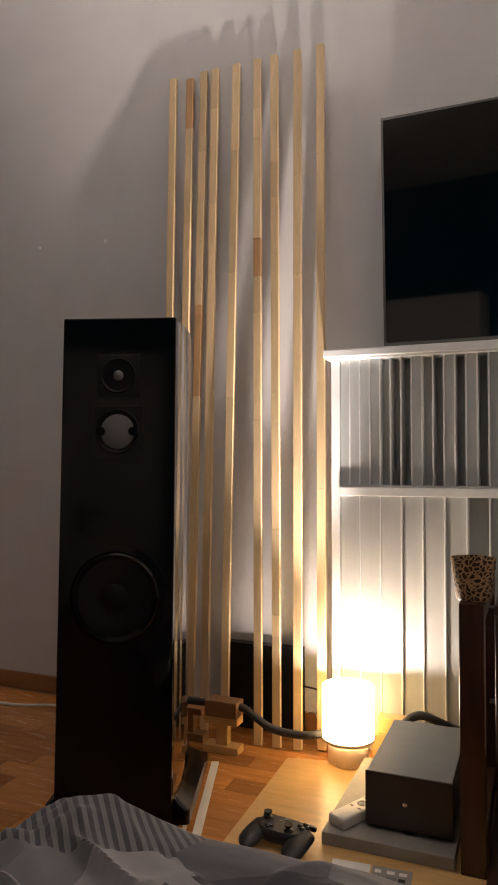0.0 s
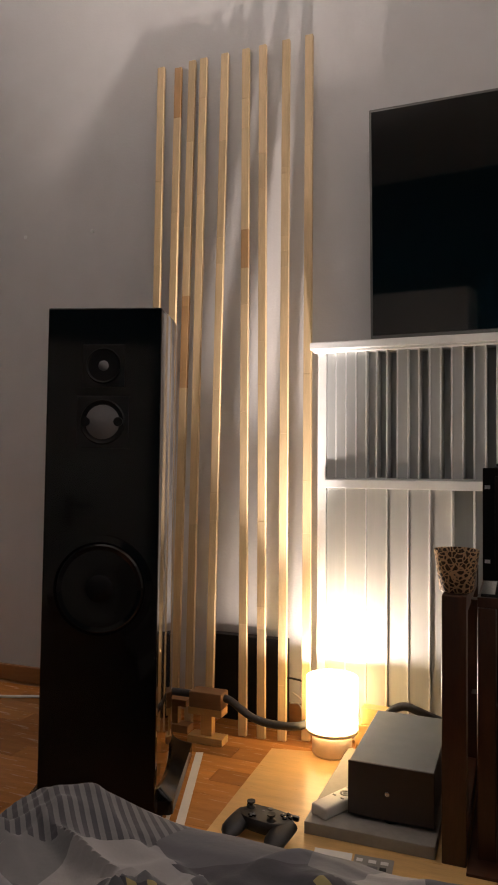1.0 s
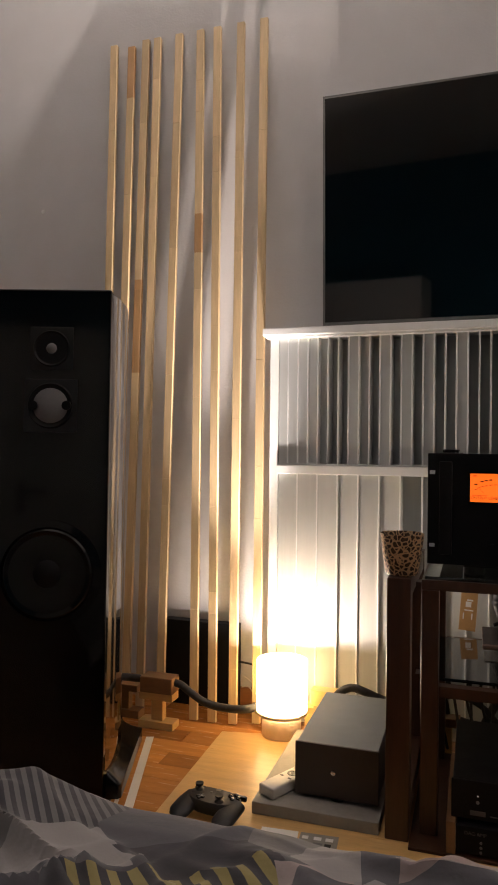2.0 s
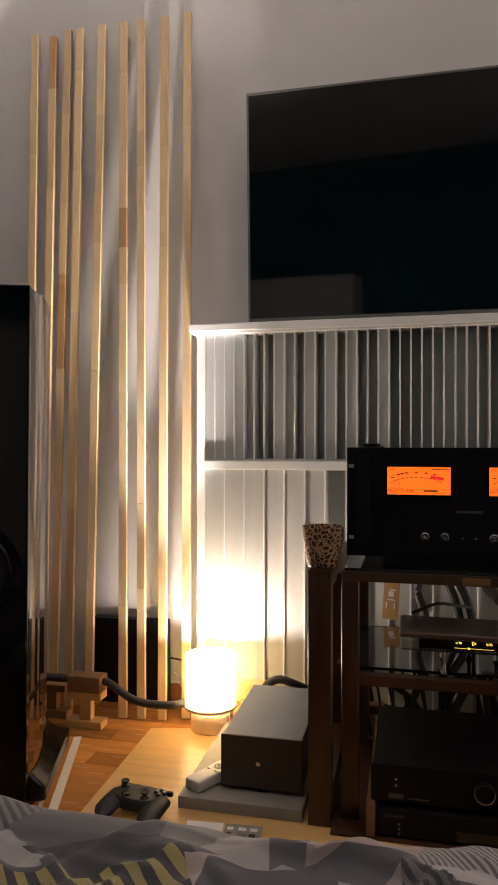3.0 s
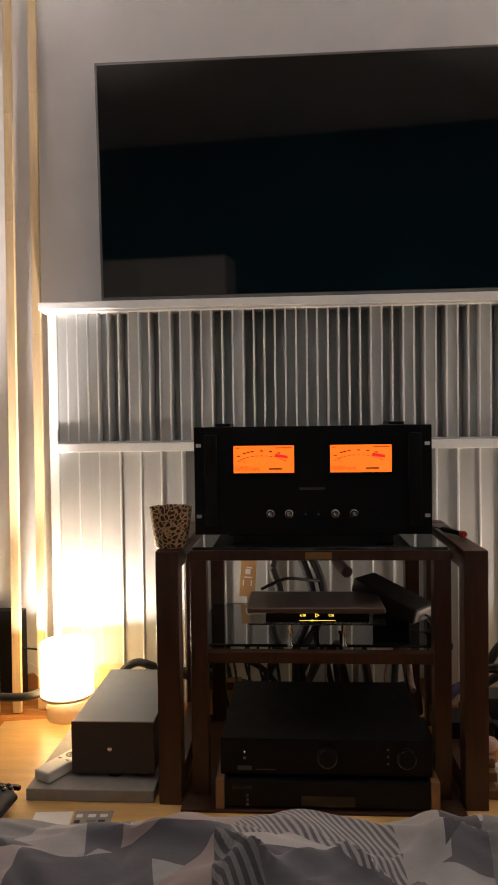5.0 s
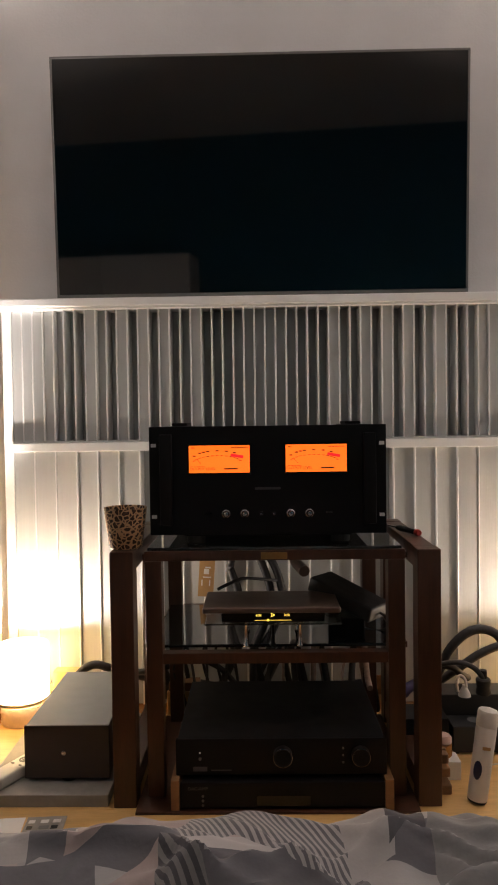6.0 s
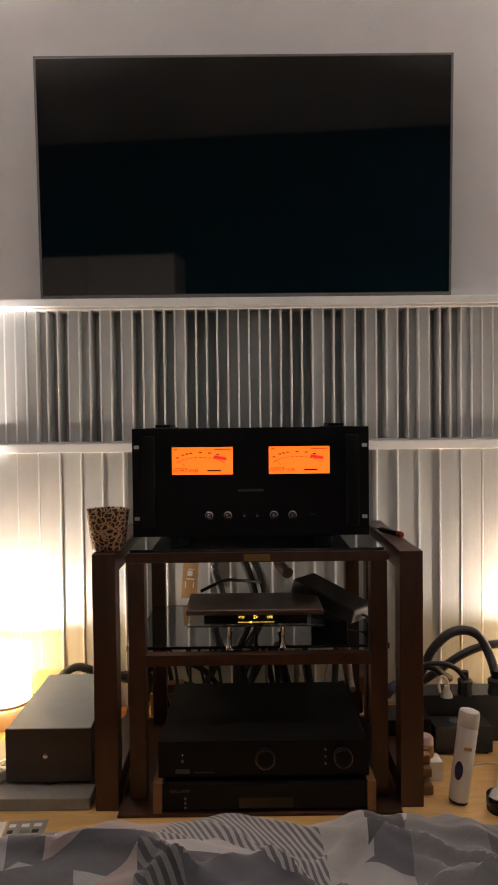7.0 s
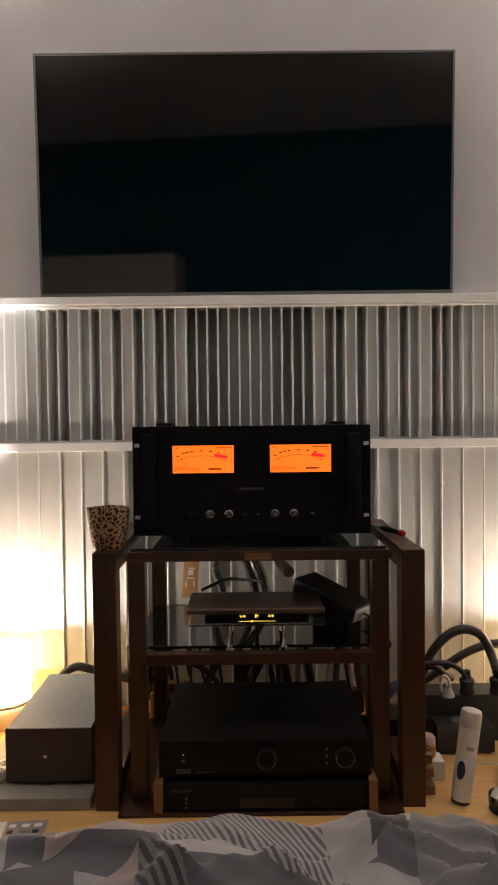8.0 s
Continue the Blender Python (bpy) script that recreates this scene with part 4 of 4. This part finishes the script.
cable("thin black lead over the streamer's edge", ((0.070, 1.55, 0.414), (0.095, 1.56, 0.424), (0.125, 1.575, 0.432), (0.16, 1.60, 0.425), (0.20, 1.65, 0.41)), 0.0035, RUBBER)
cable("black lead lying along the foot of the diffuser", ((-0.13, 1.90, 0.075), (-0.02, 1.885, 0.085), (0.06, 1.89, 0.07), (0.2, 1.89, 0.06), (0.45, 1.89, 0.08)), 0.009)


# ---- behind the slats ----
solid("dark_panel", bm_box(-0.868, -0.632, 1.962, 1.999, 0.0, 0.252, 0.003), MATTE, "small black panel standing against the wall behind slats", "panel")


def build_lifter(x, y):
    c = thing("cable_lifter", "small wooden cable lifter holding a thick cable", "cable lifter", (x, y, 0))
    part("foot", bm_box(-0.052, 0.052, -0.022, 0.022, 0.0005, 0.020, 0.0015), PINE, c)
    part("stem", bm_box(-0.017, 0.017, -0.012, 0.012, 0.0205, 0.078, 0.0015), PINE, c)
    part("saddle", bm_box(-0.050, 0.050, -0.022, 0.022, 0.0785, 0.098, 0.0015), PINE, c)
    part("top_block", bm_box(-0.046, 0.050, -0.026, 0.026, 0.0985, 0.142, 0.003), OAK, c, "brown wooden top block")


build_lifter(-0.800, 1.785)
second = thing("wooden_stand", "brown wooden stand on the floor behind the speaker", "stand", (-0.925, 1.83, 0))
part("foot", bm_box(-0.05, 0.05, -0.02, 0.02, 0.0005, 0.022, 0.001), OAK, second)
part("stem", bm_box(-0.015, 0.015, -0.012, 0.012, 0.0225, 0.075, 0.001), OAK, second)
part("saddle", bm_box(-0.045, 0.045, -0.02, 0.02, 0.0755, 0.094, 0.001), OAK, second)
solid("wooden_block", bm_box(-0.386, -0.300, 1.848, 1.888, 0.0855, 0.128, 0.003), PINE, "pale wooden block by the diffuser's foot", "block")
solid("block_plinth", bm_box(-0.400, -0.285, 1.845, 1.895, 0.0, 0.085, 0.002), PINE, "pale wooden block standing on the floor", "block")

def strip(x0, y0, x1, y1, w):
    d = Vector((x1 - x0, y1 - y0)).normalized() * w / 2
    n = (-d.y, d.x)
    return bm_prism(((x0 + n[0], y0 + n[1]), (x0 - n[0], y0 - n[1]), (x1 - n[0], y1 - n[1]), (x1 + n[0], y1 + n[1])), 0.0002, 0.0011)


solid("floor_tape", strip(-0.790, 1.712, -0.634, 1.25, 0.020), TAPE, "strip of white marking tape on the parquet", "tape", group="marking tape")
solid("floor_tape", strip(-0.818, 1.690, -0.675, 1.28, 0.009), TAPE, "narrow strip of white marking tape by the speaker", "tape", group="marking tape")


# ---- small things on the board ----
def build_controller(x, y, z, turn):
    c = thing("game_controller", "black wireless game controller lying on the board", "game controller", (x, y, z), turn)
    outline = []
    for k in range(48):
        a = 2 * math.pi * k / 48
        px = 0.062 * math.copysign(abs(math.cos(a)) ** 0.75, math.cos(a))
        py = 0.034 * math.copysign(abs(math.sin(a)) ** 0.8, math.sin(a))
        outline.append((px, py + 0.014))
    bm = bmesh.new()
    layers = []
    for f, zz in ((0.80, 0.012), (0.97, 0.018), (1.0, 0.026), (0.97, 0.034), (0.86, 0.0385)):
        layers.append([bm.verts.new((px * f, 0.012 + (py - 0.012) * f, zz + 0.05 * max(0, py) * 0.2)) for px, py in outline])
    for a, b in zip(layers, layers[1:]):
        for i in range(48):
            bm.faces.new((a[i], a[(i + 1) % 48], b[(i + 1) % 48], b[i]))
    bm.faces.new(layers[-1])
    bm.faces.new(layers[0][::-1])
    shell = part("body", bm, PAD, c, smooth=True)
    for s in (-1, 1):
        grip = bmesh.new()
        rings = []
        for k in range(10):
            t = k / 9
            cx, cy, cz = s * (0.043 + 0.006 * math.sin(t * 2.2)), 0.030 - 0.092 * t, 0.0255 - 0.008 * t * t
            r = 0.0265 * (1 - 0.20 * t) * (1.0 if 0 < k < 8 else (0.8 if k % 9 else 0.4))
            rings.append([grip.verts.new((cx + r * math.cos(2 * math.pi * j / 16), cy, cz + r * 0.55 * math.sin(2 * math.pi * j / 16))) for j in range(16)])
        for a, b in zip(rings, rings[1:]):
            for j in range(16):
                grip.faces.new((a[j], a[(j + 1) % 16], b[(j + 1) % 16], b[j]))
        grip.faces.new(rings[0])
        grip.faces.new(rings[-1])
        bmesh.ops.recalc_face_normals(grip, faces=grip.faces)
        part("grip", grip, PAD, c, smooth=True)
        part("bumper", bm_box(s * 0.043 - 0.018, s * 0.043 + 0.018, 0.042, 0.052, 0.024, 0.034, 0.003), GLOSS, c)
    for px, py in ((-0.040, 0.026), (0.022, -0.002)):
        st = part("stick", bm_lathe(((0.0105, 0.037), (0.0085, 0.041), (0.004, 0.043), (0.004, 0.047), (0.0085, 0.049), (0.0088, 0.052), (0.006, 0.0515), (0, 0.051)), 24, (px, py, 0)), RUBBER, c, smooth=True)
    pad = bm_box(-0.031, -0.013, -0.0055, 0.0005, 0.037, 0.042, 0.001)
    part("direction_pad", bm_box(-0.0250, -0.0190, -0.0115, 0.0065, 0.0372, 0.0415, 0.001, bm=pad), GLOSS, c)
    for px, py in ((0.043, 0.034), (0.043, 0.016), (0.034, 0.025), (0.052, 0.025)):
        part("button", bm_lathe(((0.0046, 0.036), (0.0046, 0.0415), (0.003, 0.043), (0, 0.0432)), 16, (px, py, 0)), GLOSS, c, smooth=True)
    for px in (-0.010, 0.010):
        part("button", bm_lathe(((0.0028, 0.037), (0.0028, 0.0398), (0, 0.0402)), 12, (px, 0.024, 0)), GREY_BTN, c)
    part("logo_button", bm_lathe(((0.0055, 0.037), (0.0055, 0.0402), (0, 0.0405)), 16, (0, 0.037, 0)), GREY_BTN, c)


build_controller(-0.484, 1.362, 0.0145, -8)


def build_remote():
    r = thing("remote_control", "pale grey remote control with dark buttons on the slab", "remote control", (0, 0, 0))
    r.matrix_basis = pose(-0.385, 1.430, 0.0402, 0, 0, -28)
    bm = bm_box(-0.0215, 0.0215, 0.0, 0.165, 0.0, 0.023, 0.005, 3)
    part("body", bm, PLASTIC, r, smooth=True)
    ring = part("ring_button", bm_lathe(((0.0120, 0.022), (0.0120, 0.0240), (0.0075, 0.0240), (0.0075, 0.022)), 28, (0, 0.085, 0)), GREY_BTN, r)
    part("centre_button", bm_lathe(((0.005, 0.022), (0.005, 0.0238), (0, 0.0240)), 16, (0, 0.085, 0)), GREY_BTN, r)
    for y in (0.062, 0.108, 0.122):
        for x in (-0.011, 0.011):
            part("button", bm_box(x - 0.0042, x + 0.0042, y - 0.0022, y + 0.0022, 0.0225, 0.0240, 0.0006), GREY_BTN, r)


build_remote()
cards = solid("paper_card", bm_prism(((-0.372, 1.362), (-0.362, 1.295), (-0.290, 1.303), (-0.298, 1.368)), 0.0146, 0.0158), CARD, "white paper card lying on the pine board", "card")
booklet = thing("printed_leaflet", "dark printed leaflet lying on the pine board", "leaflet", (-0.288, 1.300, 0.0146), 4)
part("sheet", bm_box(0, 0.075, 0, 0.068, 0, 0.0014), STONE, booklet)
RNG2 = random.Random(3)
for k in range(9):
    x, y = 0.005 + 0.023 * (k % 3), 0.006 + 0.02 * (k // 3)
    part("printed_bar", bm_box(x, x + RNG2.uniform(0.01, 0.02), y, y + 0.011, 0.0015, 0.0018), RNG2.choice((RUBBER, GREY_BTN, CARD)), booklet)


# ---- right of the rack ----
def build_outlet_block():
    o = thing("power_distributor", "long black mains distributor block with plugs beside the rack", "power strip", (0.598, 1.615, 0.0145))
    front = part("case", bm_box(0.0, 0.132, 0.0, 0.0635, 0.004, 0.064, 0.002), OUTLET, o)
    part("badge", bm_lathe(((0.0, 0.0642), (0.016, 0.0642), (0.016, 0.0648), (0.0, 0.0648)), 24, (0.058, 0.035, 0)), GREY_BTN, front)
    part("socket_case", bm_box(-0.055, 0.230, 0.065, 0.138, 0.0, 0.112, 0.002), OUTLET, o)
    part("side_unit", bm_box(-0.120, -0.016, -0.022, 0.0635, 0.0, 0.092, 0.002), MATTE, o)
    for x in (0.01, 0.12):
        for y in (0.01, 0.052):
            part("foot", bm_lathe(((0, 0), (0.006, 0), (0.006, 0.0038), (0, 0.0038)), 12, (x, y, 0)), RUBBER, o)


build_outlet_block()


def build_plug(x, y, z, s):
    p = thing("mains_plug", "chunky black mains plug in the distributor block", "plug", (x, y, z), group="mains plugs")
    part("body", bm_lathe(((0, 0), (0.020 * s, 0), (0.021 * s, 0.004), (0.018 * s, 0.016), (0.0205 * s, 0.026), (0.021 * s, 0.034), (0.016 * s, 0.038), (0, 0.038)), 12), RUBBER, p, smooth=True)
    part("collar", bm_lathe(((0.011 * s, 0.038), (0.010 * s, 0.056), (0, 0.056)), 16), MATTE, p, smooth=True)


build_plug(0.688, 1.685, 0.127, 0.85)
build_plug(0.762, 1.685, 0.127, 0.95)
wp = thing("white_plug", "small clear-white plug on the distributor block", "plug", (0.640, 1.672, 0.127))
part("body", bm_lathe(((0, 0), (0.015, 0), (0.013, 0.008), (0.007, 0.018), (0.005, 0.026), (0, 0.026)), 14), PLASTIC, wp, smooth=True)
sleeve = solid("cloth_roll", bm_tube(((0.482, 1.605, 0.158), (0.497, 1.61, 0.172), (0.515, 1.62, 0.176)), 0.012, 10), PURPLE, "small dark purple roll on the black unit", "roll", smooth=True)

bottle = thing("spray_bottle", "white plastic bottle with a blue oval label", "bottle", (0, 0, 0))
bottle.matrix_basis = pose(0.590, 1.418, 0.0166, -3, 8.5, 0)
body = part("body", bm_lathe(((0, 0.004), (0.0185, 0.004), (0.0195, 0.010), (0.0200, 0.09), (0.0205, 0.145), (0.0203, 0.150)), 32), BOTTLE, bottle, smooth=True)
part("foot_ring", bm_lathe(((0.0, 0.0), (0.0180, 0.0), (0.0190, 0.0035), (0, 0.0035)), 32), RUBBER, bottle)
part("cap", bm_lathe(((0.0203, 0.1505), (0.0208, 0.152), (0.0206, 0.176), (0.0190, 0.181), (0.012, 0.1835), (0, 0.184)), 32), PLASTIC, bottle, "pale slanted cap", smooth=True)
lab = bmesh.new()
ctr, rim = [], []
for k in range(24):
    a = 2 * math.pi * k / 24
    ang = -2.25 + 0.42 * math.cos(a)
    rim.append(lab.verts.new((0.0207 * math.cos(ang), 0.0207 * math.sin(ang), 0.066 + 0.0185 * math.sin(a))))
c0 = lab.verts.new((0.0211 * math.cos(-2.25), 0.0211 * math.sin(-2.25), 0.066))
for k in range(24):
    lab.faces.new((rim[k], rim[(k + 1) % 24], c0))
part("label", lab, BLUE, bottle, "round blue label")
part("label", bm_box(-0.010, 0.006, -0.0214, -0.0209, 0.108, 0.1145), KRAFT, bottle)

pot = thing("small_tub", "small black tub with a screw lid on the board", "tub", (0.664, 1.385, 0.0146))
part("body", bm_lathe(((0, 0), (0.025, 0), (0.027, 0.003), (0.027, 0.014), (0.024, 0.015), (0, 0.015)), 28), RUBBER, pot, smooth=True)
part("lid", bm_lathe(((0.0285, 0.0152), (0.0285, 0.030), (0.027, 0.032), (0, 0.032)), 28), GLOSS, pot, smooth=True)
jar = thing("glass_jar", "small amber jar with a pink lid by the rack", "jar", (0.552, 1.530, 0.0550))
part("body", bm_lathe(((0, 0), (0.017, 0), (0.019, 0.003), (0.019, 0.026), (0.016, 0.029), (0, 0.029)), 24), AMBER, jar, smooth=True)
part("lid", bm_lathe(((0.0182, 0.0292), (0.0182, 0.040), (0.014, 0.045), (0, 0.046)), 24), PINK, jar, smooth=True)
solid("white_box", bm_box(0.520, 0.583, 1.500, 1.545, 0.0146, 0.0546, 0.002), CARD, "small white cardboard box on the board", "box")
solid("white_board", bm_prism(((0.668, 1.42), (0.70, 1.30), (1.15, 1.30), (1.15, 1.62), (0.745, 1.62)), 0.0146, 0.0300), PLASTIC, "flat white board lying on the pine board", "board")
cable("thin white wire lying across the white board", ((0.640, 1.55, 0.018), (0.69, 1.535, 0.034), (0.75, 1.52, 0.0325), (0.85, 1.50, 0.0325)), 0.0016, WHITE_WIRE)
stand = thing("wooden_comb_stand", "tan wooden stand with curved rungs beside the rack", "stand", (0.536, 1.452, 0.0146))
for k, (z, l) in enumerate(((0.0, 0.035), (0.030, 0.028), (0.052, 0.020))):
    part("rung", bm_box(-0.012, 0.012, -0.01 + 0.012 * k, 0.035, z, z + 0.020, 0.004), OAK, stand)
part("back", bm_box(-0.012, 0.012, 0.0352, 0.042, 0.0, 0.075, 0.002), OAK, stand)
tag = thing("kraft_tag", "brown printed card tag hanging on the white diffuser", "tag", (0.017, 1.926, 0.36))
tag.matrix_basis = pose(0.017, 1.926, 0.36, 0, 4, 0)
card = part("card", bm_box(-0.021, 0.021, -0.001, 0.001, -0.056, 0.050, 0.0006), KRAFT, tag)
for x0, x1, z0, z1 in ((-0.008, 0.006, 0.006, 0.020), (-0.005, 0.010, 0.022, 0.026), (-0.010, 0.012, -0.004, -0.001), (-0.013, -0.010, -0.026, -0.010), (0.008, 0.011, -0.026, -0.010)):
    part("printed_bar", bm_box(x0, x1, -0.0018, -0.0012, z0, z1), CARD, card, "pale print")

for x, z in ((-1.632, 1.566), (-1.352, 1.557)):
    plug = thing("wall_plug", "small white plastic plug set into the grey wall", "wall plug", (x, WALL_Y, z), group="wall plugs")
    part("collar", bm_lathe(((0.007, 0.0005), (0.0065, 0.003), (0.003, 0.004), (0.0, 0.0035)), 16, (0, 0, 0), "y"), WHITE, plug, smooth=True)

# odds and ends behind the rack's post
solid("wooden_offcut", bm_box(-0.085, -0.020, 1.842, 1.900, 0.0, 0.075, 0.002), PINE, "pale wooden offcut on the floor behind the rack", "offcut")
solid("wooden_offcut", bm_box(-0.080, 0.000, 1.845, 1.885, 0.0755, 0.098, 0.002), OAK, "brown wooden offcut lying on another block", "offcut")
cable("black cable lying over the wooden offcuts", ((-0.20, 1.86, 0.12), (-0.12, 1.835, 0.135), (-0.06, 1.835, 0.150), (0.0, 1.84, 0.160), (0.06, 1.85, 0.13), (0.12, 1.87, 0.05)), 0.0075, RUBBER)
cable("grey cable curling behind the rack's post", ((-0.11, 1.85, 0.13), (-0.075, 1.84, 0.165), (-0.04, 1.845, 0.150), (-0.03, 1.85, 0.11)), 0.006)

# ---- seen in the screen's reflection ----
ward = thing("wardrobe", "plain pale wardrobe against the dark wall", "wardrobe", (-1.05, -2.06 - SKEW * 1.05 + 0.012, 0), math.degrees(math.atan(SKEW)))
part("body", bm_box(-0.72, 0.72, 0.0, 0.36, 0.06, 1.77, 0.003), WHITE, ward)
part("plinth", bm_box(-0.70, 0.70, 0.01, 0.34, 0.0, 0.0595), WALNUT, ward)
for s in (-1, 1):
    dr = part("door", bm_box(min(s * 0.002, s * 0.718), max(s * 0.002, s * 0.718), 0.3605, 0.378, 0.065, 1.765, 0.002), WHITE, ward)
    if s > 0:
        lever = part("handle", bm_box(0.190, 0.228, 0.3782, 0.386, 0.57, 0.76, 0.002), RUBBER, dr, "dark lever handle on a long plate")
        part("lever", bm_box(0.200, 0.370, 0.3865, 0.420, 0.685, 0.710, 0.005), RUBBER, lever)

# ---- parquet strips ----
RNG3 = random.Random(11)
strip_w, count = 0.068, 0
meshes = {}
for row in range(12):
    y = 1.985 - strip_w * (row + 1)
    x = -2.25 + RNG3.uniform(-0.2, 0.0)
    while x < -0.30 and count < 300:
        n = RNG3.choice((0.22, 0.30, 0.38, 0.46))
        if n not in meshes:
            bm = bm_box(0.0004, n - 0.0004, 0.0004, strip_w - 0.0004, -0.0028, 0.0, 0.0005, 1)
            me = bpy.data.meshes.new("plank")
            bm.to_mesh(me)
            bm.free()
            me.materials.append(PARQUET)
            meshes[n] = me
        ob = new("plank", meshes[n])
        ob.parent = floor
        ob.location = (x, y, 0.0001)
        x += n
        count += 1
